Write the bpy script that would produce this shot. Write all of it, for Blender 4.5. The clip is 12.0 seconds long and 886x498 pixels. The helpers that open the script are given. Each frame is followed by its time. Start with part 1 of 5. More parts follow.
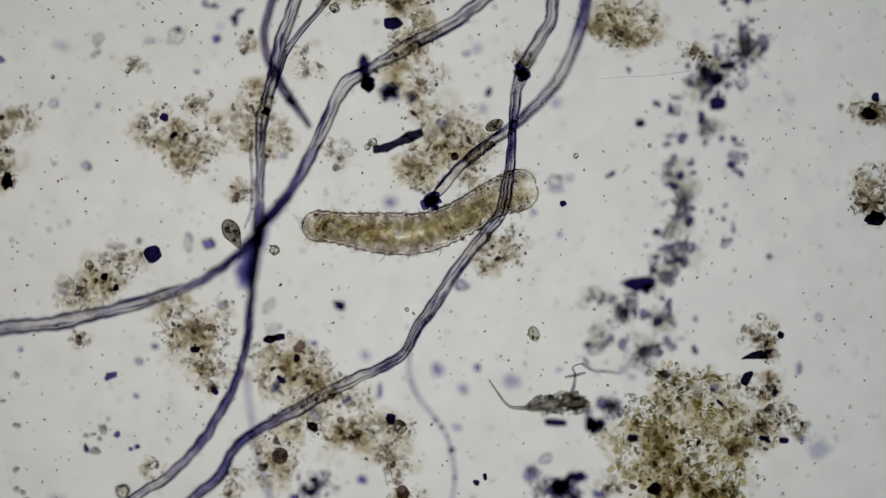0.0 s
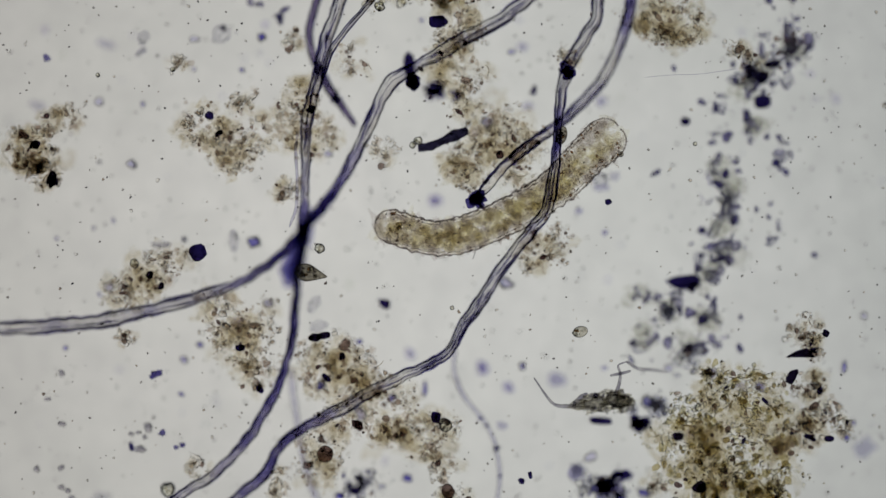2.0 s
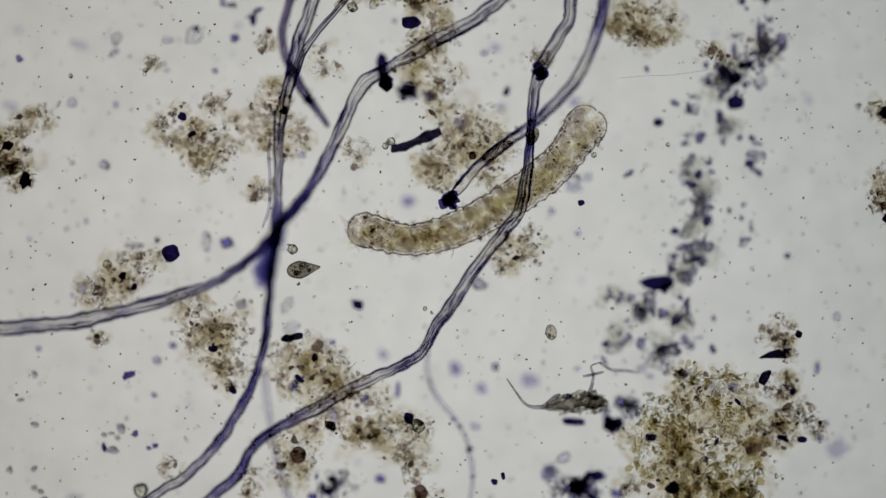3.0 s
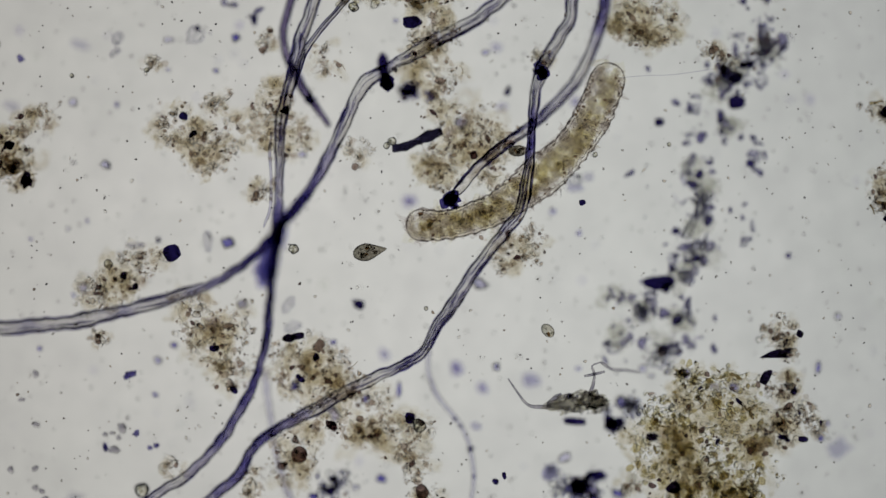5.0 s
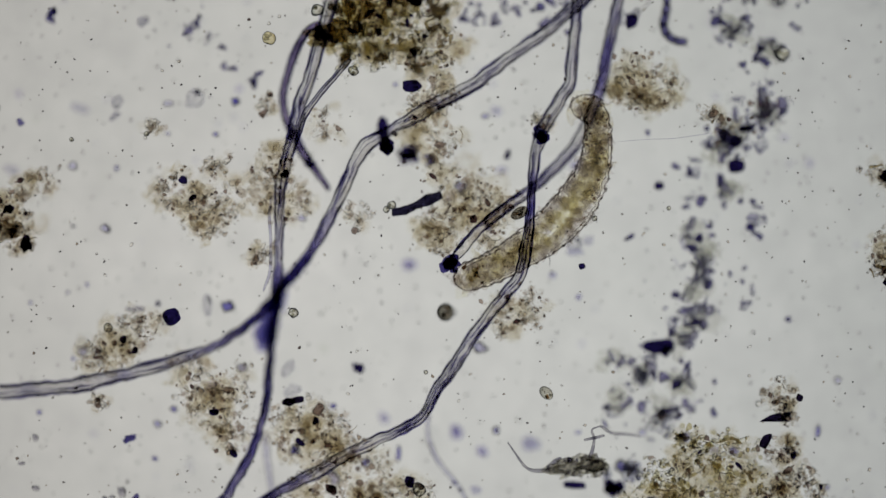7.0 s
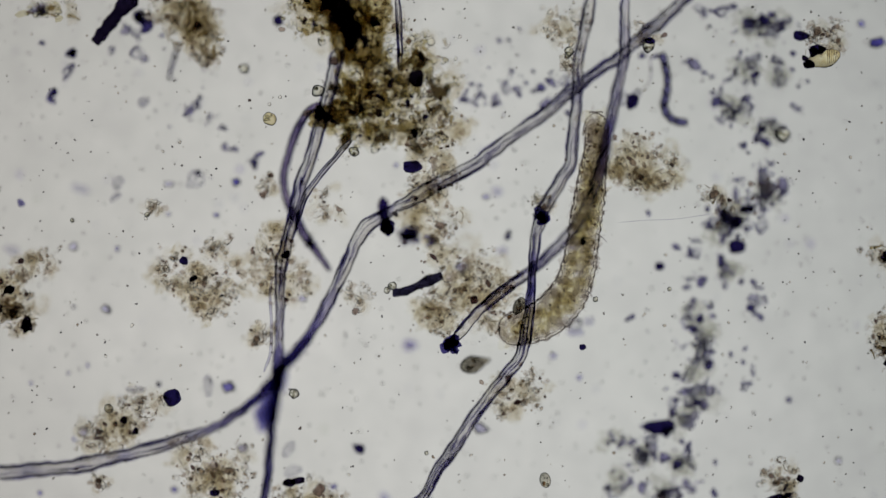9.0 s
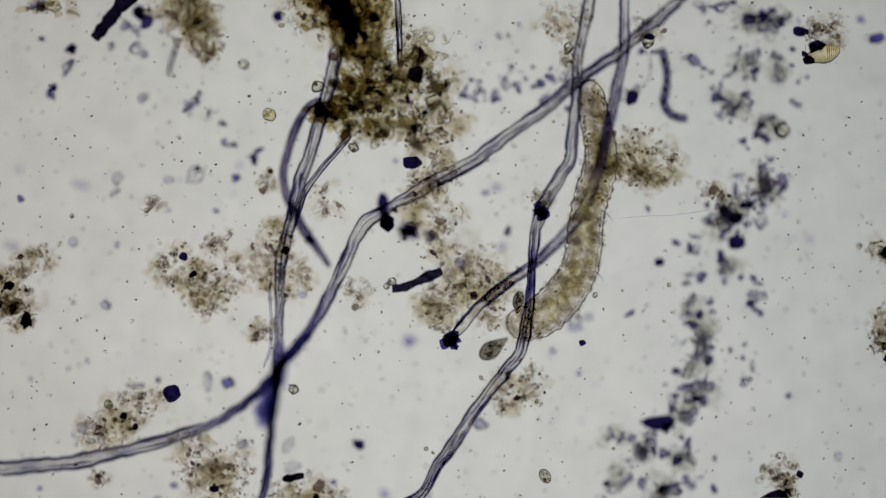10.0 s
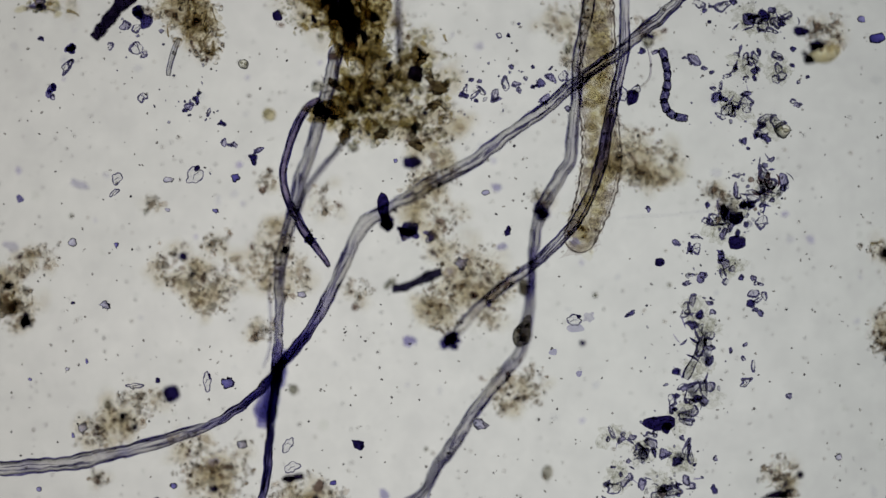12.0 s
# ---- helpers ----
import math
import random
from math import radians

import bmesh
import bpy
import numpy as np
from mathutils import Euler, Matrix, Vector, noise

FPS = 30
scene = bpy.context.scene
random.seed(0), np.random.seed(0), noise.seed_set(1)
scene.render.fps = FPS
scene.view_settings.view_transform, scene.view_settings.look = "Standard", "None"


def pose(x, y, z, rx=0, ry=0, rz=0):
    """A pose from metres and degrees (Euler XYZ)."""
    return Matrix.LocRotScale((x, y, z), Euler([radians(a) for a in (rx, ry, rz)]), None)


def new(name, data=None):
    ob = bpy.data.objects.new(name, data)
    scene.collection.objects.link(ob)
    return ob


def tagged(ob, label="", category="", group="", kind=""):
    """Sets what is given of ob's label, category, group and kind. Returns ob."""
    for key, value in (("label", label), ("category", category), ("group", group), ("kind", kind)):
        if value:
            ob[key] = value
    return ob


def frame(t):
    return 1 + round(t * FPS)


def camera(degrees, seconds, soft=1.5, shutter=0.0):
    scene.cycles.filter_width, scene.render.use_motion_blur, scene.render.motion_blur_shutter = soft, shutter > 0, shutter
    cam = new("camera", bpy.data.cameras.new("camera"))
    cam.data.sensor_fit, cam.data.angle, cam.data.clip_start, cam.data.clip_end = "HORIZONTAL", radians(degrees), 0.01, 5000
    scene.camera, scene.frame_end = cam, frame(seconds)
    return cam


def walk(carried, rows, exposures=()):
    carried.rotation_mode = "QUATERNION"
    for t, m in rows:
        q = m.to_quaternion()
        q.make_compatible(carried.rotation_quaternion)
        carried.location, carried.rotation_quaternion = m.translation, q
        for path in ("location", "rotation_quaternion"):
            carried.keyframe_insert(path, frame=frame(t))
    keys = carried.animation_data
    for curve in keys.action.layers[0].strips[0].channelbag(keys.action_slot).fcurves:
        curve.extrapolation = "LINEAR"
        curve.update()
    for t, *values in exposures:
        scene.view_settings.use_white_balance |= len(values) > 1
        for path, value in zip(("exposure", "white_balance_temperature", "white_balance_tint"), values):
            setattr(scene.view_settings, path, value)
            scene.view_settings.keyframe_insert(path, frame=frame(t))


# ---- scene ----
# A drop of pond water on a microscope slide, lit from below. All numbers are true micrometres;
# um is the one scale at which the whole place is built: 4 mm of the world for a micrometre.
um = 4e-3
EYE = 15000.0      # working distance of the objective
LAMP = 15000.0     # depth of the lamp under the slide
FOCUS = 48.0       # height that is sharp for most of the clip
SLIDE = -28.0      # top of the glass


def at(x, y, z=0.0):
    """Micrometres on the stage (x to the right, y towards the operator) to a place in the world."""
    return Vector(((x - 784.0) * um, (441.0 - y) * um, z * um))


# the camera: a 10x objective that looks straight down, the stage slides under it
cam = camera(math.degrees(2 * math.atan(784.0 / EYE)), 12.0, soft=1.45)
scene.cycles.transparent_max_bounces, scene.cycles.transmission_bounces, scene.cycles.max_bounces = 48, 32, 32
cam.data.dof.use_dof = True
cam.data.dof.focus_distance = EYE * um
cam.data.dof.aperture_fstop = cam.data.lens / (2 * 0.14 * EYE * um * 1000)


def stage(t, dx, dy, dz=0.0):
    return t, pose(-dx * um, dy * um, (FOCUS + EYE + dz) * um)


walk(cam, [
    stage(0.0, 0, 0), stage(1.7, 0, 0), stage(1.8, 15, -1), stage(1.9, 33, -2), stage(2.0, 80, -3),
    stage(2.1, 93, -3), stage(2.2, 97, -3), stage(2.3, 90, -3), stage(2.4, 70, -3), stage(2.5, 54, -3),
    stage(2.6, 38, -3), stage(2.7, 32, -2), stage(3.0, 32, -1.5), stage(4.8, 34, -2), stage(5.0, 34, -2),
    stage(5.5, 32, -5), stage(5.7, 32, -6), stage(5.8, 31.5, -12), stage(5.9, 31, -69), stage(6.0, 30.5, -110.5),
    stage(6.2, 30, -112), stage(6.3, 30, -97), stage(6.4, 30, -56), stage(6.5, 30, -9), stage(6.6, 31, 22),
    stage(6.8, 32.5, 52), stage(7.0, 33.5, 111), stage(7.1, 34, 138), stage(7.2, 34.5, 170), stage(7.3, 35, 187),
    stage(7.4, 35.5, 210), stage(7.5, 36, 223), stage(7.6, 36, 240), stage(7.7, 36, 245), stage(8.5, 35, 254),
    stage(9.3, 34, 254), stage(9.5, 33.5, 251), stage(9.7, 33.8, 247), stage(10.0, 34, 246.5), stage(10.7, 35.5, 246.5),
    stage(10.8, 35.5, 246.5, -6), stage(10.9, 35.5, 246.5, -14), stage(11.0, 35.5, 246.5, -23),
    stage(11.15, 35.5, 246.5, -28), stage(11.4, 35.5, 246.5, -32), stage(12.0, 34, 246.5, -36)],
    exposures=[(0.0, 0.0), (12.0, 0.0)])

# ---- light: a dim room and the lamp under the condenser ----
world = bpy.data.worlds.new("room")
scene.world = world
world.use_nodes = True
world.node_tree.nodes["Background"].inputs[0].default_value = (0.60, 0.64, 0.95, 1)
world.node_tree.nodes["Background"].inputs[1].default_value = 0.022


# ---- materials ----
def graph(name):
    m = bpy.data.materials.new(name)
    m.use_nodes = True
    t = m.node_tree
    t.nodes.clear()
    return m, t, t.nodes.new("ShaderNodeOutputMaterial")


def micro_coords(t):
    """Object coordinates in micrometres."""
    c = t.nodes.new("ShaderNodeTexCoord")
    s = t.nodes.new("ShaderNodeVectorMath")
    s.operation = "SCALE"
    s.inputs["Scale"].default_value = 1 / um
    t.links.new(c.outputs["Object"], s.inputs[0])
    return s.outputs[0]


def ramp(t, stops, fac):
    r = t.nodes.new("ShaderNodeValToRGB")
    e = r.color_ramp.elements
    while len(e) < len(stops):
        e.new(0.5)
    for k, (p, c) in zip(e, stops):
        k.position, k.color = p, (*c, 1)
    t.links.new(fac, r.inputs[0])
    return r.outputs[0]


def noise_fac(t, size, detail=3.0, stretch=None):
    n = t.nodes.new("ShaderNodeTexNoise")
    n.inputs["Scale"].default_value = 1.0 / size
    n.inputs["Detail"].default_value = detail
    v = micro_coords(t)
    if stretch:
        m = t.nodes.new("ShaderNodeVectorMath")
        m.operation = "MULTIPLY"
        m.inputs[1].default_value = stretch
        t.links.new(v, m.inputs[0])
        v = m.outputs[0]
    t.links.new(v, n.inputs["Vector"])
    return n.outputs["Fac"]


def times(t, a, b, f=1.0):
    m = t.nodes.new("ShaderNodeMix")
    m.data_type, m.blend_type = "RGBA", "MULTIPLY"
    m.inputs[0].default_value = f
    t.links.new(a, m.inputs[6])
    t.links.new(b, m.inputs[7])
    return m.outputs[2]


def clear(name, stops, ior=1.0, size=8.0, by="noise", fine=None, stretch=None, grain=None):
    """A see-through stuff that tints what passes each of its faces. ior is against water; 1 lets light go straight on."""
    m, t, out = graph(name)
    if by == "island":
        g = t.nodes.new("ShaderNodeNewGeometry")
        col = ramp(t, stops, g.outputs["Random Per Island"])
    elif by == "object":
        g = t.nodes.new("ShaderNodeObjectInfo")
        col = ramp(t, stops, g.outputs["Random"])
    else:
        col = ramp(t, stops, noise_fac(t, size, 3.0, stretch))
    if fine:
        col = times(t, col, ramp(t, [(0.3, fine[1]), (0.7, (1, 1, 1))], noise_fac(t, fine[0], 4.0)))
    if grain:
        col = times(t, col, ramp(t, [(0.36, (grain[1],) * 3), (0.64, (1, 1, 1))], noise_fac(t, grain[0], 2.0)))
    if ior == 1.0:
        s = t.nodes.new("ShaderNodeBsdfTransparent")
    else:
        s = t.nodes.new("ShaderNodeBsdfRefraction")
        s.inputs["IOR"].default_value = ior
        s.inputs["Roughness"].default_value = 0.0
    t.links.new(col, s.inputs["Color"])
    t.links.new(s.outputs[0], out.inputs[0])
    return m


def dye(red, green=1.3, blue=2.2):
    """The colour that a stuff gives to white light of which it lets this share of the red through."""
    return red, red ** green, red ** blue


def lamp_material():
    """Frosted glass glow with the view's vignette and side tint put into it: brightest in the middle, a little redder
    on one side.
    """
    m, t, out = graph("frosted_lamp_glow")
    c = t.nodes.new("ShaderNodeTexCoord")
    le = t.nodes.new("ShaderNodeVectorMath")
    le.operation = "LENGTH"
    t.links.new(c.outputs["Object"], le.inputs[0])
    # The falloff towards the rim paints the view's vignette into the lamp.
    mr = t.nodes.new("ShaderNodeMapRange")
    mr.interpolation_type = "SMOOTHSTEP"
    mr.inputs["From Min"].default_value = 1200 * um
    mr.inputs["From Max"].default_value = 4300 * um
    mr.inputs["To Min"].default_value = 0.695
    mr.inputs["To Max"].default_value = 0.10
    t.links.new(le.outputs["Value"], mr.inputs["Value"])
    x = t.nodes.new("ShaderNodeSeparateXYZ")
    t.links.new(c.outputs["Object"], x.inputs[0])
    side = t.nodes.new("ShaderNodeMapRange")
    side.inputs["From Min"].default_value = -2200 * um
    side.inputs["From Max"].default_value = 2200 * um
    t.links.new(x.outputs[0], side.inputs["Value"])
    e = t.nodes.new("ShaderNodeEmission")
    t.links.new(ramp(t, [(0.0, (1.0, 0.96, 0.895)), (0.5, (0.985, 0.98, 0.935)), (1.0, (0.90, 0.935, 0.915))], side.outputs[0]), e.inputs["Color"])
    t.links.new(mr.outputs[0], e.inputs["Strength"])
    t.links.new(e.outputs[0], out.inputs[0])
    return m


M_LAMP = lamp_material()
M_GLASS = clear("slide_glass", [(0.35, (0.975, 0.98, 0.975)), (0.65, (1, 1, 1))], size=300.0, fine=(50.0, (0.90, 0.90, 0.905)), grain=(7.0, 0.965))
M_FIBRE = clear("plant_fibre", [(0.32, (0.74, 0.73, 0.82)), (0.46, (0.87, 0.865, 0.88)), (0.75, (0.965, 0.96, 0.935))], 1.11, 60.0, fine=(4.0, (0.86, 0.855, 0.855)))
M_CREASE = clear("fibre_crease", [(0.32, (0.25, 0.24, 0.42)), (0.5, (0.47, 0.46, 0.60)), (0.7, (0.76, 0.75, 0.82))], 1.0, 14.0)
M_FIBRE_BLUE = clear("blue_fibre", [(0.38, (0.82, 0.81, 0.88)), (0.6, (0.96, 0.955, 0.94))], 1.11, 90.0, fine=(5.0, (0.90, 0.89, 0.89)))
M_FIBRE_PALE = clear("pale_fibre", [(0.3, (0.70, 0.69, 0.79)), (0.7, (0.85, 0.85, 0.89))], 1.05, 12.0)
M_INK = clear("blue_black_mineral", [(0.32, (0.06, 0.048, 0.17)), (0.7, (0.18, 0.15, 0.36))], 1.0, 9.0)
M_BLACK = clear("black_mineral", [(0.3, (0.05, 0.04, 0.11)), (0.7, (0.16, 0.13, 0.22))], 1.0, 9.0)
M_BLUE = clear("blue_flake", [(0.0, (0.34, 0.32, 0.66)), (0.4, (0.64, 0.63, 0.85)), (0.7, (0.86, 0.86, 0.94)), (1.0, (0.94, 0.94, 0.97))], 1.10, by="object", fine=(5.0, (0.76, 0.74, 0.86)))
M_GRAIN = clear("brown_grain", [(0.0, (0.40, 0.35, 0.35)), (0.07, dye(0.68, 1.25, 1.5)), (0.2, dye(0.88, 1.35, 1.8)), (0.55, dye(0.955, 1.35, 1.9)), (1.0, dye(0.99))], 1.055, by="island")
M_RAG = clear("torn_tissue", [(0.0, dye(0.78, 1.2, 1.3)), (0.25, dye(0.915, 1.25, 1.5)), (1.0, dye(0.976, 1.3, 1.9))], 1.0, by="island", fine=(4.0, dye(0.93, 1.2, 1.5)))
M_LEAF = clear("rotting_leaf", [(0.0, dye(0.66, 1.25, 2.0)), (0.2, dye(0.87, 1.25, 2.4)), (0.6, dye(0.955, 1.2, 2.7)), (1.0, dye(0.99, 1.1, 3.5))], 1.0, by="island", fine=(4.0, dye(0.90, 1.2, 2.0)))
M_UMBER = clear("umber_grain", [(0.0, (0.24, 0.17, 0.20)), (0.5, (0.48, 0.41, 0.40)), (1.0, (0.72, 0.66, 0.62))], 1.03, by="island")
M_OLIVE = clear("olive_grain", [(0.0, dye(0.42, 1.2, 1.7)), (0.05, dye(0.74, 1.25, 2.0)), (0.2, dye(0.93, 1.25, 2.4)), (1.0, dye(0.988, 1.2, 3.0))], 1.055, by="island")
M_GREY = clear("grey_grain", [(0.0, (0.24, 0.23, 0.45)), (0.2, (0.68, 0.68, 0.80)), (0.5, (0.90, 0.90, 0.92)), (1.0, (0.96, 0.96, 0.945))], 1.06, by="island")
M_FILM = clear("slime_film", [(0.34, dye(0.945, 1.25, 1.9)), (0.5, dye(0.972, 1.25, 1.9)), (0.66, (1, 1, 1))], 1.0, 16.0, fine=(6.0, dye(0.982, 1.2, 1.8)))
M_GREY_FILM = clear("grey_film", [(0.36, (0.90, 0.90, 0.885)), (0.5, (0.95, 0.95, 0.935)), (0.66, (1, 1, 1))], 1.0, 9.0, fine=(4.0, (0.96, 0.96, 0.955)))
M_HUMUS = clear("humus", [(0.3, dye(0.45, 1.2, 1.8)), (0.48, dye(0.76, 1.22, 2.1)), (0.7, dye(0.95, 1.25, 2.6))], 1.0, 11.0, fine=(4.0, dye(0.78, 1.2, 1.7)))
M_SKIN = clear("worm_skin", [(0.3, dye(0.966, 1.15, 1.45)), (0.7, dye(0.984, 1.15, 1.5))], 1.0, 8.0, fine=(3.0, dye(0.978, 1.1, 1.4)))
M_FLESH = clear("worm_flesh", [(0.0, dye(0.905, 1.14, 1.2)), (0.4, dye(0.945, 1.14, 1.25)), (1.0, dye(0.982, 1.15, 1.3))], 1.0, by="island")
M_FOOD = clear("gut_content", [(0.0, dye(0.66, 1.2, 1.5)), (0.03, dye(0.86, 1.22, 1.7)), (0.3, dye(0.955, 1.25, 2.0)), (0.7, dye(0.982, 1.25, 2.2)), (1.0, (1, 1, 0.99))], 1.0, by="island")
M_DROP = clear("oil_droplet", [(0.0, (0.34, 0.22, 0.17)), (1.0, (0.66, 0.54, 0.38))], 1.03, by="island")
M_CELL = clear("ciliate_body", [(0.3, (0.45, 0.425, 0.40)), (0.7, (0.78, 0.765, 0.71))], 1.07, 8.0, fine=(3.0, (0.66, 0.65, 0.61)))
M_CELL_PALE = clear("pale_ciliate_body", [(0.3, (0.80, 0.79, 0.75)), (0.7, (0.95, 0.945, 0.90))], 1.07, 5.0, fine=(3.0, (0.82, 0.81, 0.78)))
M_SPORE = clear("spore_wall", [(0.3, (0.34, 0.26, 0.28)), (0.7, (0.66, 0.57, 0.54))], 1.06, 7.0, fine=(3.0, dye(0.8, 1.1, 1.3)))
M_RING = clear("shell_glass", [(0.3, (0.88, 0.87, 0.80)), (0.7, (0.98, 0.98, 0.95))], 1.15, 6.0)
# Edge shade of fibres as a colour; curled threads in grey clumps share it.
M_EDGE_THREAD = clear("edge_shade_and_thread", [(0.32, (0.11, 0.10, 0.28)), (0.55, (0.29, 0.275, 0.48)), (0.75, (0.56, 0.55, 0.69))], 1.0, 24.0)
M_SPECK = clear("dark_speck", [(0.0, (0.28, 0.26, 0.30)), (0.4, (0.60, 0.58, 0.58)), (1.0, (0.88, 0.87, 0.85))], 1.07, by="island")
M_HUSK = clear("grey_husk", [(0.3, (0.56, 0.55, 0.57)), (0.5, (0.80, 0.79, 0.76)), (0.75, (0.95, 0.935, 0.86))], 1.0, 9.0, fine=(4.0, (0.82, 0.82, 0.82)))
M_LIMB = clear("husk_limb", [(0.3, (0.44, 0.43, 0.50)), (0.7, (0.80, 0.79, 0.80))], 1.05, 12.0)
M_SHRED = clear("brown_shred", [(0.3, dye(0.50, 1.15, 1.4)), (0.7, dye(0.82, 1.2, 1.7))], 1.0, 9.0)
M_THREAD = clear("dark_thread", [(0.3, dye(0.22, 1.1, 1.2)), (0.7, dye(0.52, 1.15, 1.4))], 1.0, 9.0)
M_FRINGE = clear("blue_lens_fringe", [(0.3, (0.70, 0.69, 0.85)), (0.5, (0.81, 0.80, 0.90)), (0.7, (0.92, 0.915, 0.95))], 1.0, 20.0, fine=(5.0, (0.90, 0.89, 0.945)))
M_TISSUE = clear("worm_tissue", [(0.0, dye(0.95, 1.2, 1.7)), (0.4, dye(0.974, 1.25, 2.7)), (1.0, dye(0.994, 1.3, 4.0))], 1.0, by="island")
M_SMEAR = clear("blue_smear", [(0.3, (0.50, 0.49, 0.71)), (0.7, (0.68, 0.67, 0.83))], 1.0, 18.0)
M_ALGA = clear("algal_cell", [(0.38, (0.22, 0.21, 0.42)), (0.62, (0.70, 0.69, 0.80))], 1.12, 5.0, fine=(3.0, (0.55, 0.53, 0.68)))
M_NAVY = clear("navy_fibre", [(0.3, (0.40, 0.36, 0.52)), (0.7, (0.68, 0.64, 0.74))], 1.15, 20.0, fine=(4.0, (0.70, 0.67, 0.76)))
M_FRINGE_DARK = clear("navy_lens_fringe", [(0.3, (0.66, 0.64, 0.82)), (0.7, (0.80, 0.79, 0.90))], 1.0, 18.0)
M_ROD = clear("dark_rod", [(0.3, (0.06, 0.05, 0.12)), (0.5, (0.15, 0.14, 0.23)), (0.72, (0.44, 0.43, 0.50))], 1.0, 6.0, stretch=(0.4, 1.6, 1.0), fine=(3.0, (0.6, 0.6, 0.66)))
M_WALL_OUTLINE = clear("worm_wall_outline", [(0.3, (0.44, 0.41, 0.42)), (0.7, (0.74, 0.72, 0.70))], 1.0, 9.0)
M_MUSCLE = clear("worm_muscle", [(0.3, (0.56, 0.53, 0.53)), (0.7, (0.82, 0.80, 0.78))], 1.0, 7.0)
M_ASH = clear("grey_flake", [(0.3, (0.72, 0.72, 0.80)), (0.5, (0.86, 0.86, 0.885)), (0.7, (0.95, 0.95, 0.935))], 1.0, 7.0, fine=(3.0, (0.88, 0.88, 0.90)))
M_PANE = clear("clear_flake", [(0.3, (0.90, 0.90, 0.93)), (0.7, (0.98, 0.98, 0.97))], 1.0, 6.0)
M_RIM = clear("flake_rim", [(0.3, (0.18, 0.17, 0.34)), (0.5, (0.38, 0.37, 0.51)), (0.72, (0.66, 0.65, 0.73))], 1.0, 5.0)
M_CHIP = clear("blue_grey_chip", [(0.0, (0.56, 0.54, 0.72)), (0.5, (0.80, 0.79, 0.88)), (1.0, (0.94, 0.94, 0.95))], 1.0, by="object", fine=(4.0, (0.76, 0.74, 0.83)))
M_CRUMB = clear("blue_crumb", [(0.0, (0.10, 0.09, 0.24)), (0.4, (0.38, 0.37, 0.54)), (1.0, (0.80, 0.80, 0.84))], 1.05, by="island")
M_HAZE = clear("faint_speck", [(0.0, (0.80, 0.78, 0.90)), (0.3, (0.93, 0.93, 0.96)), (1.0, (0.975, 0.98, 0.965))], 1.0, by="island")
M_STALK = clear("clear_stalk", [(0.3, (0.80, 0.80, 0.82)), (0.7, (0.95, 0.95, 0.93))], 1.06, 8.0, fine=(3.0, (0.8, 0.8, 0.82)))
M_NAVY_CHIP = clear("navy_chip", [(0.0, (0.15, 0.13, 0.36)), (0.5, (0.34, 0.32, 0.56)), (1.0, (0.56, 0.55, 0.73))], 1.0, by="object", fine=(4.0, (0.62, 0.60, 0.73)))
M_SCRAP = clear("brown_scrap", [(0.3, dye(0.60, 1.2, 1.7)), (0.7, dye(0.87, 1.25, 2.1))], 1.03, 8.0, fine=(3.0, dye(0.82)))
M_DEEP = clear("deep_flake", [(0.0, (0.66, 0.64, 0.82)), (0.5, (0.82, 0.82, 0.90)), (1.0, (0.90, 0.90, 0.93))], 1.0, by="object", fine=(5.0, (0.86, 0.85, 0.9)))
M_SCRAP_DARK = clear("dark_brown_scrap", [(0.32, dye(0.34, 1.15, 1.4)), (0.68, dye(0.74, 1.2, 1.8))], 1.0, 7.0, fine=(3.0, dye(0.7, 1.1, 1.3)))
M_CURL = clear("curled_tissue", [(0.3, (0.24, 0.16, 0.24)), (0.55, (0.50, 0.40, 0.44)), (0.75, (0.82, 0.76, 0.74))], 1.0, 6.0, fine=(3.0, (0.74, 0.70, 0.74)))
M_SHEET = clear("tan_tissue", [(0.32, dye(0.91, 1.2, 1.8)), (0.5, dye(0.955, 1.22, 1.9)), (0.7, dye(0.985, 1.25, 2.0))], 1.0, 14.0, fine=(4.0, dye(0.92, 1.15, 1.5)))
M_YELLOW = clear("yellow_shell", [(0.3, (0.89, 0.82, 0.61)), (0.7, (0.98, 0.96, 0.84))], 1.08, 12.0)


# ---- building helpers ----
def obj(name, data, parent=None, place=None):
    ob = new(name, data)
    if parent is not None:
        ob.parent = parent
    if place is not None:
        ob.matrix_basis = place
    return ob


def mesh(name, verts, faces, mat, smooth=True):
    me = bpy.data.meshes.new(name)
    me.from_pydata([tuple(float(c) * um for c in v) for v in verts], [], faces)
    me.materials.append(mat)
    me.polygons.foreach_set("use_smooth", [smooth] * len(me.polygons))
    me.update()
    return me


def part(name, shape, mat, parent=None, label="", place=None, smooth=True):
    ob = obj(name, mesh(name, shape[0], shape[1], mat, smooth), parent, place)
    if label:
        ob["label"] = label
    return ob


def ico(sub):
    bm = bmesh.new()
    bmesh.ops.create_icosphere(bm, subdivisions=sub, radius=1.0)
    v = np.array([p.co[:] for p in bm.verts])
    f = [[p.index for p in q.verts] for q in bm.faces]
    bm.free()
    return v, f


ICO = {k: ico(k) for k in (1, 2, 3, 4)}
rng = np.random.default_rng(7)


def turn_z(v, a):
    c, s = math.cos(a), math.sin(a)
    return np.stack([v[:, 0] * c - v[:, 1] * s, v[:, 0] * s + v[:, 1] * c, v[:, 2]], 1)


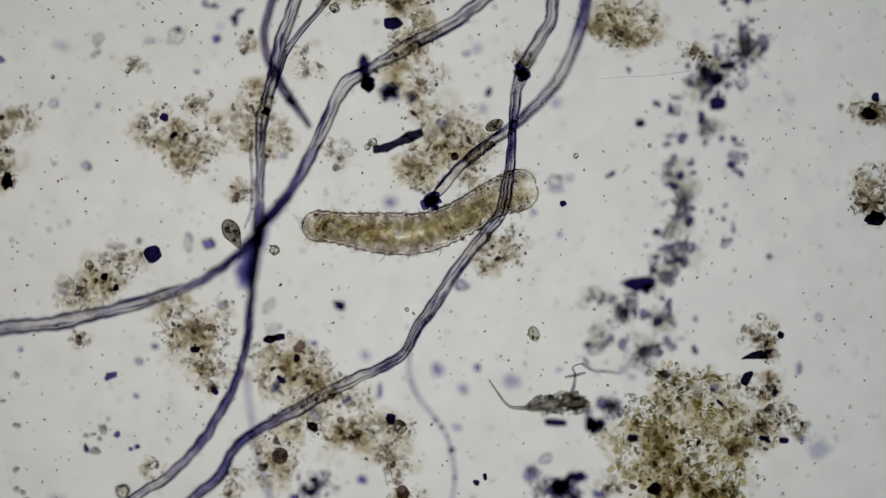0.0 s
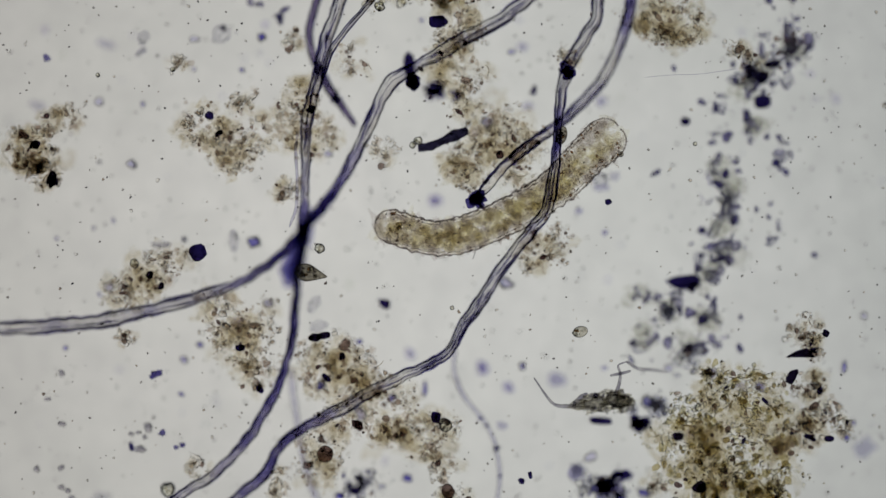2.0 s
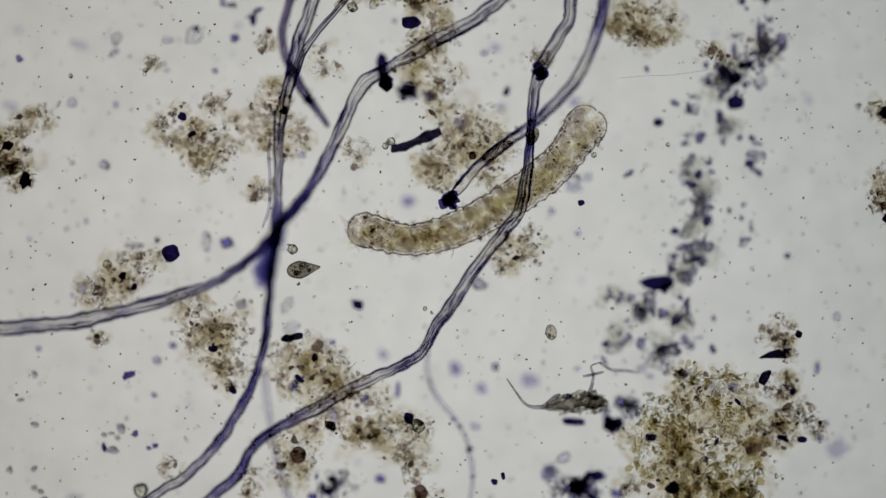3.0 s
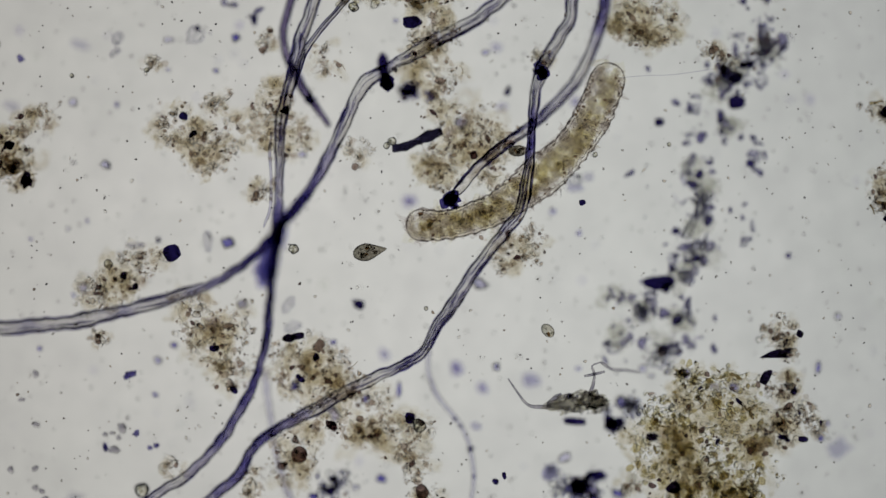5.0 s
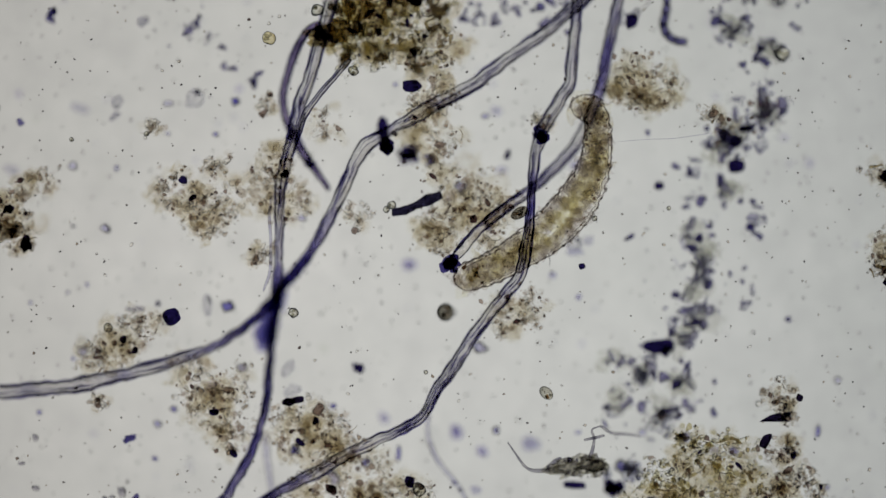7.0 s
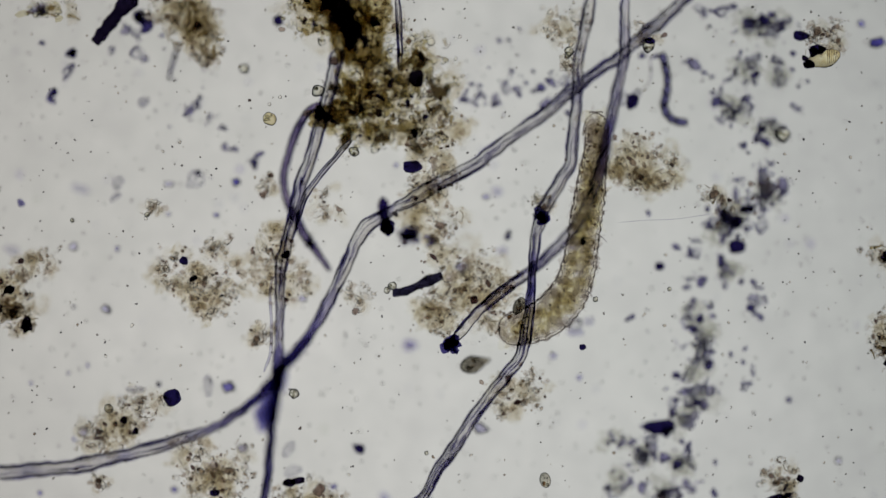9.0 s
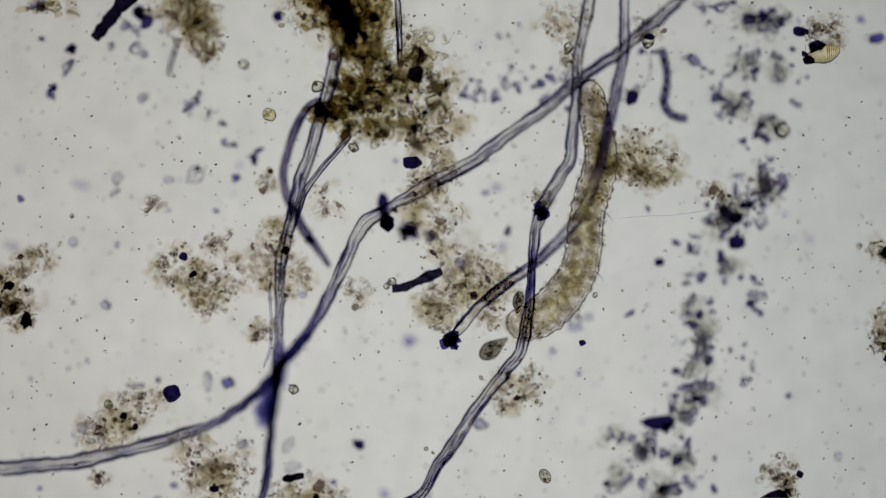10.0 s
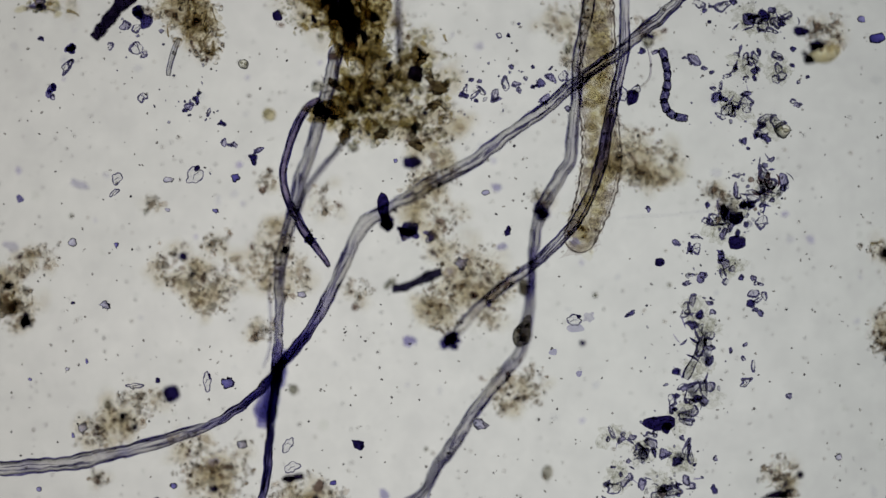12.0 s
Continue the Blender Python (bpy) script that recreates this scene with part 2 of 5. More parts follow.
def blob(rx, ry, rz, rough=0.25, sub=2, angle=0.0, seed=0.0, freq=1.3):
    """An uneven lump round the origin."""
    v, f = ICO[sub]
    k = np.array([1.0 + rough * 2.0 * noise.noise(Vector(p) * freq + Vector((seed * 7.3, seed * 3.1, seed))) for p in v])
    return turn_z(v * k[:, None] * np.array([rx, ry, rz]), angle), f


def shard(rx, ry, rz, angle=0.0, seed=1):
    """A broken crystal: a lump cut by a few flat planes."""
    r = np.random.default_rng(seed)
    v = ICO[2][0].copy()
    v = np.sign(v) * np.abs(v) ** 0.62
    for _ in range(9):
        n = r.normal(size=3)
        n[2] *= 0.6
        n /= np.linalg.norm(n)
        d = v @ n
        lim = r.uniform(0.6, 0.95)
        v -= np.maximum(d - lim, 0)[:, None] * n
    return turn_z(v * np.array([rx, ry, rz]) * 1.08, angle), ICO[2][1]


def join(shapes):
    vs, fs, n = [], [], 0
    for v, f in shapes:
        vs.append(np.asarray(v))
        fs += [[i + n for i in q] for q in f]
        n += len(v)
    return np.concatenate(vs), fs


def moved(shape, x, y, z):
    return np.asarray(shape[0]) + np.array([x, y, z]), shape[1]


def grains(places, radii, flat=0.7):
    """Many small uneven grains in one mesh."""
    v0, f0 = ICO[1]
    f0 = np.array(f0)
    vs, fs = [], []
    for i, (p, r) in enumerate(zip(places, radii)):
        k = rng.uniform(0.62, 1.3, size=(len(v0), 1))
        s = np.array([rng.uniform(0.8, 1.45), rng.uniform(0.65, 1.1), flat])
        vs.append(turn_z(v0 * k * s * r, rng.uniform(0, 6.3)) + np.array(p))
        fs.append(f0 + len(v0) * i)
    return np.concatenate(vs), np.concatenate(fs).tolist()


def smooth_path(points, step):
    """Even stations along a Catmull-Rom curve."""
    p = np.array(points, float)
    q = np.vstack([2 * p[0] - p[1], p, 2 * p[-1] - p[-2]])
    out = []
    for i in range(1, len(q) - 2):
        n = max(2, int(np.linalg.norm(q[i + 1][:2] - q[i][:2]) / step))
        for u in np.arange(n) / n:
            a, b, c, d = q[i - 1], q[i], q[i + 1], q[i + 2]
            out.append(0.5 * (2 * b + (c - a) * u + (2 * a - 5 * b + 4 * c - d) * u * u + (3 * b - a - 3 * c + d) * u ** 3))
    return np.array(out + [p[-1]])


def tube(stations, width, flat=0.7, ring=12, uneven=0.06, seed=0.0, twist=0.0, groove=0.0):
    """A closed, slightly uneven strand along stations (x, y, z, w): w scales the width. Stage coordinates, turned to world handedness."""
    s = np.array(stations)
    d = np.gradient(s[:, :3], axis=0)
    d /= np.linalg.norm(d, axis=1)[:, None]
    side = np.stack([-d[:, 1], d[:, 0], np.zeros(len(d))], 1)
    side /= np.linalg.norm(side, axis=1)[:, None]
    up = np.cross(d, side)
    verts = []
    for i in range(len(s)):
        r = width * s[i, 3] / 2 * (1 + uneven * 2 * noise.noise(Vector((i * 0.21, seed, 0.3))))
        tw = twist * i + 1.2 * noise.noise(Vector((i * 0.06, seed + 9.0, 0)))
        for k in range(ring):
            a = 2 * math.pi * k / ring
            rr = r * (1 - groove * 0.5 * (1 + math.cos(2 * (a - tw))) / 2) * (1 + uneven * noise.noise(Vector((i * 0.5, k * 1.7, seed))))
            verts.append(s[i, :3] + side[i] * rr * math.cos(a) + up[i] * rr * flat * math.sin(a))
    faces = [[i * ring + k, i * ring + (k + 1) % ring, (i + 1) * ring + (k + 1) % ring, (i + 1) * ring + k]
             for i in range(len(s) - 1) for k in range(ring)]
    faces += [list(range(ring))[::-1], [(len(s) - 1) * ring + k for k in range(ring)]]
    return np.array(verts), faces


def to_world(points):
    """Stage points (x, y down, ...) to micrometres with y up round the origin of the world."""
    p = np.array(points, float)
    p[:, 0] -= 784.0
    p[:, 1] = 441.0 - p[:, 1]
    return p


def thing(name, label, category, group="", x=784.0, y=441.0, z=0.0):
    ob = obj(name, None, None, Matrix.Translation(at(x, y, z)))
    ob.empty_display_size = 20 * um
    return tagged(ob, label, category, group)


# ---- the slide and the lamp ----
def slab(x0, x1, y0, y1, z0, z1):
    v = [(x, y, z) for z in (z0, z1) for y in (y0, y1) for x in (x0, x1)]
    return np.array(v, float), [[0, 2, 3, 1], [4, 5, 7, 6], [0, 1, 5, 4], [2, 6, 7, 3], [0, 4, 6, 2], [1, 3, 7, 5]]


tagged(part("ground", slab(-2400, 2400, -1800, 1800, SLIDE - 1000, SLIDE), M_GLASS, smooth=False),
       "clear glass microscope slide under a film of water", "slide", kind="structure")


def illuminator():
    lamp = thing("microscope_lamp", "round frosted white lamp shining up from under the slide", "lamp", x=640, y=441, z=-LAMP)
    n = 64
    ring = [(4400 * math.cos(2 * math.pi * k / n), 4400 * math.sin(2 * math.pi * k / n)) for k in range(n)]
    v = [(x, y, z) for z in (0.0, -200.0) for x, y in ring]
    f = [list(range(n)), list(range(2 * n - 1, n - 1, -1))] + [[k, n + k, n + (k + 1) % n, (k + 1) % n] for k in range(n)]
    part("diffuser", (np.array(v), f), M_LAMP, lamp, "glowing frosted glass", smooth=False)


illuminator()


# ---- fibres ----
def kinked(st, seed, width):
    """Small bends and swellings along a strand."""
    out = st.copy()
    d = np.gradient(st[:, :2], axis=0)
    d /= np.linalg.norm(d, axis=1)[:, None] + 1e-9
    for i in range(len(st)):
        e = 0.065 * width * noise.noise(Vector((i * 0.085, seed * 3.3, 1.0))) + 0.055 * width * noise.noise(Vector((i * 0.31, seed * 3.3, 4.0)))
        out[i, 0] -= d[i, 1] * e * 2.0
        out[i, 1] += d[i, 0] * e * 2.0
        out[i, 3] *= 1 + 0.26 * noise.noise(Vector((i * 0.10, seed * 5.1, 7.0))) + 0.12 * noise.noise(Vector((i * 0.42, seed * 5.1, 9.0)))
    return out


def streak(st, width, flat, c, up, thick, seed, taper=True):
    """A line that runs along a fibre's wall at the share c of its half width, for creases and for the shade at the
    edges.
    """
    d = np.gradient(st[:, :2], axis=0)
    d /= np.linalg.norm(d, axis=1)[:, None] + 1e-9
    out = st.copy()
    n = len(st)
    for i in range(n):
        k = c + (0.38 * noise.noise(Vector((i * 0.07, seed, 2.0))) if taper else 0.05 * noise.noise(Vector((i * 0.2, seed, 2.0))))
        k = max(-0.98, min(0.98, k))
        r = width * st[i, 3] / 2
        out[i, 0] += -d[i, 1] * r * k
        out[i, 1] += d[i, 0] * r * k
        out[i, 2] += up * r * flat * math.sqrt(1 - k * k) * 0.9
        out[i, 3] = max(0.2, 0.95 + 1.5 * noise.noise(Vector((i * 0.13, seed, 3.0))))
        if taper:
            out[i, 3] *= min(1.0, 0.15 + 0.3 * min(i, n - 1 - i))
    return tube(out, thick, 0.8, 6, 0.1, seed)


def fibre(label, points, width, mat, flat=0.55, group="fibres", name="plant_fibre", seed=1.0, groove=0.3, uneven=0.05, fringe_shells=(), creased=1.0, blunt=False):
    """A long strand: a clear fluted wall, dark lines for the shade at its edges, broken creases along it and grit stuck
    to it.
    """
    st = kinked(to_world(smooth_path(points, 6.0)), seed, width)
    mid = st[len(st) // 2, :3].copy()
    ob = thing(name, label, "fibre", group, mid[0] + 784.0, 441.0 - mid[1], mid[2])
    st[:, :3] -= mid
    ends = np.array((0.62, 0.95, 1.0) if blunt else (0.3, 0.7, 0.92))
    st[:3, 3] *= ends
    st[-3:, 3] *= ends[::-1]
    part("wall", tube(st, width, flat, 18, uneven, seed, 0.012, groove), mat, ob)
    # Added shells put the lens's blue colour fringe into the fibre's tint.
    for y0, y1, x0, x1, *dark in fringe_shells:
        keep = [k for k in range(len(st)) if x0 <= st[k, 0] + mid[0] + 784 <= x1 and y0 <= 441 - st[k, 1] - mid[1] <= y1]
        for layer in range(3 if len(keep) > 12 else 0):
            cut = int(layer * min(14, len(keep) * 0.11))
            sh = st[keep[0] + cut:keep[-1] + 1 - int(cut * 1.3)].copy()
            sh[:, 3] *= 1.03 + 0.035 * layer
            sh[:4, 3] *= (0.35, 0.6, 0.8, 0.95)
            sh[-4:, 3] *= (0.95, 0.8, 0.6, 0.35)
            part("sheath", tube(sh, width, flat, 14, 0.12, seed + 2 + layer, 0.05, 0.2), M_FRINGE_DARK if dark else M_FRINGE, ob, "added blue shell for the lens's colour fringe")
    if width > 8 and mat is not M_FIBRE_PALE:
        r = np.random.default_rng(int(seed * 17))
        # Dark lines on both sides stand in for the shade refraction leaves there.
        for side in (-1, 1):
            part("edge", streak(st, width, flat, 0.95 * side, 0.25, 0.085 * width + 1.4, seed + side * 3.7, False), M_EDGE_THREAD, ob, "dark line for the shade at the fibre's edge")
        lines = []
        for k in range(int(creased * len(st) * width / 95.0) + 1):
            n = min(int(r.integers(6, 38)), len(st) - 2)
            i = int(r.integers(0, max(1, len(st) - n)))
            lines.append(streak(st[i:i + n + 1], width, flat, r.uniform(-0.72, 0.72), 1 if r.random() < 0.6 else -1, r.uniform(0.9, 1.6) if r.random() < 0.6 else r.uniform(1.6, 3.4), seed + k * 1.9))
        for k in range(max(1, int(len(st) * width / 1100.0)) if creased else 0):
            i = int(r.integers(1, len(st) - 1))
            a = math.atan2(st[i + 1, 1] - st[i - 1, 1], st[i + 1, 0] - st[i - 1, 0])
            lines.append(moved(blob(r.uniform(8, 18), r.uniform(1.2, max(1.3, 0.11 * width)), 1.2, 0.5, 2, a, seed + k, 2.2), st[i, 0] + r.normal(0, 0.14) * width, st[i, 1] + r.normal(0, 0.14) * width, st[i, 2]))
        tagged(part("crease", join(lines), M_CREASE, ob, "dark broken creases along the fibre"), kind="stuff")
        n = max(2, len(st) // 11)
        at_i = r.integers(1, len(st) - 1, n)
        d = np.gradient(st[:, :2], axis=0)
        d /= np.linalg.norm(d, axis=1)[:, None] + 1e-9
        off = r.choice([-1, 1], n) * r.uniform(0.3, 1.12, n) * width / 2 * st[at_i, 3]
        p = np.stack([st[at_i, 0] - d[at_i, 1] * off, st[at_i, 1] + d[at_i, 0] * off, st[at_i, 2] + 0.4 * width * flat], 1)
        tagged(part("grit", grains(p, r.gamma(2.5, 0.65, n) + 0.6), M_SPECK, ob, "dark grit stuck to the fibre"), kind="stuff")
    return ob


def fibres():
    fibre("long grey plant fibre arching from edge to edge with a kink", [
        (-90, 584, 14, 1.1), (0, 581, 17, 1.1), (90, 573, 20, 1.1), (180, 553, 22, 1), (280, 528, 20, 0.85), (350, 500, 14, 0.66), (410, 460, 6, 0.62),
        (460, 408, -8, 0.72), (500, 355, 6, 0.8), (545, 285, 24, 0.86), (577, 215, 30, 0.92), (608, 152, 32, 0.92), (650, 125, 31, 0.88), (700, 96, 30, 0.95), (760, 62, 28, 1.05),
        (820, 28, 26, 0.95), (866, -8, 24, 0.95), (926, -50, 20, 0.85), (986, -99, 20, 0.8), (1036, -136, 17, 0.8), (1090, -176, 14, 0.85), (1171, -251, 12, 0.9), (1230, -310, 12, 0.95)],
        23, M_FIBRE, seed=1.0, fringe_shells=[(250, 520, 320, 560), (320, 470, 400, 525, 1)])
    fibre("dark plant fibre bundle hanging from the brown mass", [
        (564, -169, 22, 1), (553, -110, 24, 1), (538, -55, 26, 0.92), (520, 5, 30, 0.96), (500, 70, 32, 0.96), (484, 130, 33, 0.94), (468, 195, 32, 0.92), (461, 250, 30, 0.8),
        (460, 310, 27, 0.65), (458, 370, 18, 0.8), (455, 420, -2, 0.85), (447, 490, -12, 0.66), (440, 570, 8, 0.56), (432, 630, 18, 0.54), (412, 690, 22, 0.58), (382, 742, 22, 0.62), (345, 795, 22, 0.66),
        (300, 840, 26, 0.66), (235, 885, 32, 0.78), (193, 917, 38, 1.0), (170, 957, 36, 0.8), (150, 994, 34, 0.8), (128, 1032, 32, 0.8)], 23, M_FIBRE, seed=3.0, fringe_shells=[(350, 850, 200, 500), (355, 560, 200, 500, 1)])
    fibre("thin pale side strand of the fibre bundle", [
        (588, -6, 44, 1), (560, 24, 44, 1), (528, 62, 44, 1), (504, 98, 45, 1), (492, 140, 48, 0.9)], 10, M_FIBRE, seed=5.0)
    fibre("hair-thin clear thread beside the fibre bundle", [
        (447, 235, 44, 1), (443, 270, 44, 1), (446, 320, 44, 1), (444, 370, 44, 1), (432, 405, 44, 1)], 6, M_FIBRE_PALE, seed=6.0)
    fibre("thin blue fibre with a broken end", [
        (534, -72, 26, 0.8), (516, -62, 25, 1), (500, -42, 20, 1), (486, -12, 16, 1), (473, 25, 12, 1), (466, 60, 10, 1), (471, 95, 9, 1), (487, 130, 9, 1.1), (504, 162, 9, 1.1), (520, 184, 9, 1), (534, 203, 9, 0.95), (548, 226, 9, 0.8)],
        13, M_NAVY, seed=7.0, uneven=0.22, blunt=True)
    fibre("long twisted grey plant fibre lying over the worm", [
        (1013, -262, 18, 1), (990, -150, 20, 0.95), (988, -95, 22, 1), (978, 20, 28, 1.05), (958, 66, 27, 1.1), (932, 112, 28, 1.15), (916, 155, 31, 0.95),
        (908, 210, 38, 0.72), (905, 262, 43, 0.7), (899, 320, 44, 0.95), (886, 376, 38, 1.05), (866, 404, 35, 1), (835, 440, 32, 1), (800, 490, 31, 0.95), (768, 542, 32, 1.0), (738, 582, 34, 0.85),
        (720, 618, 35, 0.85), (698, 638, 35, 0.9), (655, 660, 35, 0.85), (600, 685, 34, 1.0), (548, 712, 32, 1.05), (448, 768, 20, 0.9), (412, 800, 20, 0.85), (388, 842, 22, 0.85), (345, 880, 20, 0.85), (306, 909, 24, 0.7), (275, 932, 34, 0.9), (250, 967, 38, 1.0), (235, 994, 38, 1.0), (212, 1032, 36, 1.0)], 20, M_FIBRE, seed=8.0, fringe_shells=[(180, 290, 880, 930), (715, 900, 300, 520), (395, 450, 820, 880)])
    fibre("blue-grey plant fibre ending in a dark knob", [
        (1072, -262, 24, 0.9), (1072, -200, 22, 0.9), (1068, -140, 18, 0.9), (1054, -80, 14, 1), (1042, -20, 12, 1.1), (1033, 30, 12, 1.1), (1016, 82, 10, 1), (995, 128, 10, 1), (966, 170, 14, 1),
        (930, 205, 20, 1), (885, 240, 30, 1), (840, 273, 38, 1), (803, 307, 40, 1), (768, 350, 42, 1)], 18, M_FIBRE_BLUE, seed=10.0, fringe_shells=[(-60, 70, 960, 1080)])
    fibre("faint thin fibre deep in the water", [
        (726, 612, 4, 0.8), (724, 660, 4, 1), (742, 706, 6, 1), (778, 752, 8, 1.1), (798, 796, 10, 1), (805, 850, 10, 1), (798, 902, 8, 1), (802, 942, 6, 1.1), (825, 967, 4, 1.2), (850, 972, 4, 0.9)], 8, M_FIBRE_PALE, seed=11.0, groove=0.2)
    for x, y, k in ((770, 745, 5), (799, 797, 6), (781, 757, 4), (805, 846, 4)):
        tagged(part("knot", blob(k, k * 0.8, 4, 0.4, 2, 0.4, x * 0.1), M_NAVY_CHIP, place=Matrix.Translation(at(x, y, 8))), "small blue knot on a faint thin fibre", "knot", "fibre knots")
    fibre("faint pale fibre deep in the water", [
        (436, 655, -4, 1), (440, 715, -4, 1), (452, 790, -2, 1), (463, 840, -2, 1), (474, 872, 2, 1), (492, 905, 8, 1), (514, 934, 14, 0.8), (550, 963, 18, 0.6)], 13, M_FIBRE_PALE, seed=12.0, groove=0.2)
    fibre("thin dark fibre stuck in the brown mass", [
        (668, -262, 44, 1), (671, -215, 44, 1), (673, -165, 44, 0.9), (672, -126, 44, 0.5)], 10, M_FIBRE, seed=13.0)
    fibre("hair-thin thread looping to a blue grain", [
        (1078, -70, 16, 1), (1100, -92, 12, 1), (1116, -110, 10, 1), (1117, -140, 8, 1), (1110, -165, 8, 0.8)], 4, M_FIBRE_BLUE, seed=14.0)
    fibre("short pale rod with a rounded end", [
        (264, -112, 14, 1.1), (265, -125, 13, 1), (268, -140, 12, 1), (272, -153, 11, 1), (276, -165, 10, 1), (284, -180, 10, 1)], 9, M_STALK, seed=15.0, groove=0.1, creased=0.0, blunt=True)
    fibre("hair-thin thread lying across the water", [
        (1060, 140, 44, 1), (1110, 136, 44, 1), (1160, 134, 44, 1), (1230, 124, 44, 1)], 1.0, M_FIBRE_PALE, seed=16.0)


fibres()


# ---- brown detritus ----
def spread(n, rx, ry, angle, z0, z1, core=1.0):
    """Places in an uneven patch with gaps and denser knots."""
    m = n * 3 + 6
    a = rng.uniform(0, 2 * math.pi, m)
    r = rng.uniform(0, 1, m) ** (0.5 * core)
    edge = np.array([1 + 0.7 * noise.noise(Vector((math.cos(t) * 1.9, math.sin(t) * 1.9, rx * 0.13 + ry))) for t in a])
    p = np.stack([np.cos(a) * r * edge * rx, np.sin(a) * r * edge * ry, np.zeros(m)], 1)
    knot = np.array([noise.noise(Vector((q[0] * 0.05, q[1] * 0.05, rx * 0.31))) + 0.6 * noise.noise(Vector((q[0] * 0.13, q[1] * 0.13, ry * 0.23))) for q in p])
    p = p[rng.uniform(0, 1, m) < 0.33 / (0.33 + np.exp(-4.5 * knot))][:n]
    if len(p) < 2:
        p = np.array([(0.0, 0.0, 0.0), (0.3 * rx, 0.2 * ry, 0.0)])
    p = turn_z(p, angle)
    p[:, 2] = z0 + (z1 - z0) * rng.beta(1.9, 1.15, len(p))
    return p


def plates(places, radii, thick=0.5, tilt=0.9):
    """Thin torn scraps of tissue, each tilted its own way."""
    vs, fs, base = [], [], 0
    for p, r in zip(places, radii):
        n = int(rng.integers(6, 10))
        a = (np.arange(n) + rng.uniform(-0.3, 0.3, n)) * 2 * math.pi / n
        k = r * rng.uniform(0.5, 1.2, n)
        e = rng.uniform(0.45, 1.0)
        x, y = k * np.cos(a), k * np.sin(a) * e
        sx, sy = rng.uniform(-tilt, tilt, 2)
        z = x * sx + y * sy + rng.normal(0, 0.06 * r, n)
        top = turn_z(np.stack([x, y, z + thick], 1), rng.uniform(0, 6.3))
        vs += [top + np.array(p), top + np.array(p) - (0, 0, 2 * thick)]
        fs += [[base + i for i in range(n)], [base + 2 * n - 1 - i for i in range(n)]]
        fs += [[base + i, base + n + i, base + n + (i + 1) % n, base + (i + 1) % n] for i in range(n)]
        base += 2 * n
    return np.concatenate(vs), fs


def shreds(places, length, thick, curl=1.3):
    """Little curled threads."""
    out = []
    for p in places:
        a, b = rng.uniform(0, 6.3), rng.uniform(-curl, curl)
        l = length * rng.uniform(0.5, 1.5)
        st = [(p[0] + l * u * math.cos(a + b * u), p[1] + l * u * math.sin(a + b * u), p[2] + 3 * u, 1.0 - 0.5 * u) for u in (0.0, 0.2, 0.4, 0.6, 0.8, 1.0)]
        out.append(tube(st, thick * rng.uniform(0.6, 1.4), 0.8, 6, 0.15, rng.uniform(0, 50)))
    return join(out)


def clump(x, y, rx, ry, angle=0.0, n=160, size=1.8, z0=13.0, z1=44.0, mat=None, film=True, flakes=5, label="", dark=0.0, scraps=0, threads=36):
    """Detritus: a haze of slime, thin tissue scraps, fine grains in knots and a few larger flakes."""
    mat = mat or M_GRAIN
    ob = thing("detritus_clump", label or "loose clump of yellow-brown detritus grains in slime", "detritus", "detritus clumps", x, y, 0.0)
    a = math.radians(angle)
    p = spread(int(n * 1.5), rx * 1.2, ry * 1.18, a, z0, z1)
    radii = rng.gamma(2.4, size / 3.0, len(p)) + 0.7
    tagged(part("grit", grains(p, radii, 0.55), mat, ob), kind="stuff")
    q = spread(max(6, n // 5), rx * 1.1, ry * 1.1, a, z0, z1)
    tagged(part("torn_tissue", plates(q, rng.gamma(4.0, size * 0.55, len(q)) + 2.0), {"olive_grain": M_LEAF, "grey_grain": M_ASH}.get(mat.name, M_RAG), ob, "thin torn scraps of tissue"), kind="stuff")
    if film:
        q = spread(13 if size > 2.7 else min(18, max(9, n // 8)), rx * 1.08, ry * 1.08, a, 60, 100, 0.9)
        tagged(part("slime", join([moved(blob(rng.uniform(0.22, 0.55) * (rx + ry) / 2, rng.uniform(0.18, 0.42) * (rx + ry) / 2, 4, 0.55, 3, rng.uniform(0, 3), i * 1.7 + rx, 1.9),
                                         *c) for i, c in enumerate(q)]), M_FILM, ob, "thin yellowish slime"), kind="stuff")
    q = spread(max(2, n // threads), rx * 1.1, ry * 1.1, a, z0 + 4, z1)
    tagged(part("fluff", shreds(q, 14.0, 1.6, 1.1), M_EDGE_THREAD if mat is M_GREY else M_THREAD if mat is M_OLIVE else M_SHRED, ob, "dark curled threads"), kind="stuff")
    if scraps:
        q = spread(scraps, rx, ry, a, z0 + 2, z1)
        tagged(part("scrap", shreds(q, 17.0, 5.5, 0.5), M_SCRAP, ob, "brown straw-like scraps"), kind="stuff")
    q = spread(max(3, n // 15), rx * 1.15, ry * 1.15, a, z0 + 14, z1)
    tagged(part("dark_grit", grains(q, rng.gamma(3.0, 0.95, len(q)) + 0.8, 0.6), M_UMBER, ob, "dark brown grains"), kind="stuff")
    for i in range(flakes):
        c = spread(4, rx * 0.9, ry * 0.9, a, z0 + 8, z1)
        r = rng.uniform(3.5, 7.5)
        part("flake", blob(r * rng.uniform(0.9, 1.6), r * 0.7, r * 0.35, 0.5, 2, rng.uniform(0, 3), i + x, 2.0), M_INK if rng.random() < dark else mat, ob,
             place=Matrix.Translation(Vector(c[0]) * um))
    return ob


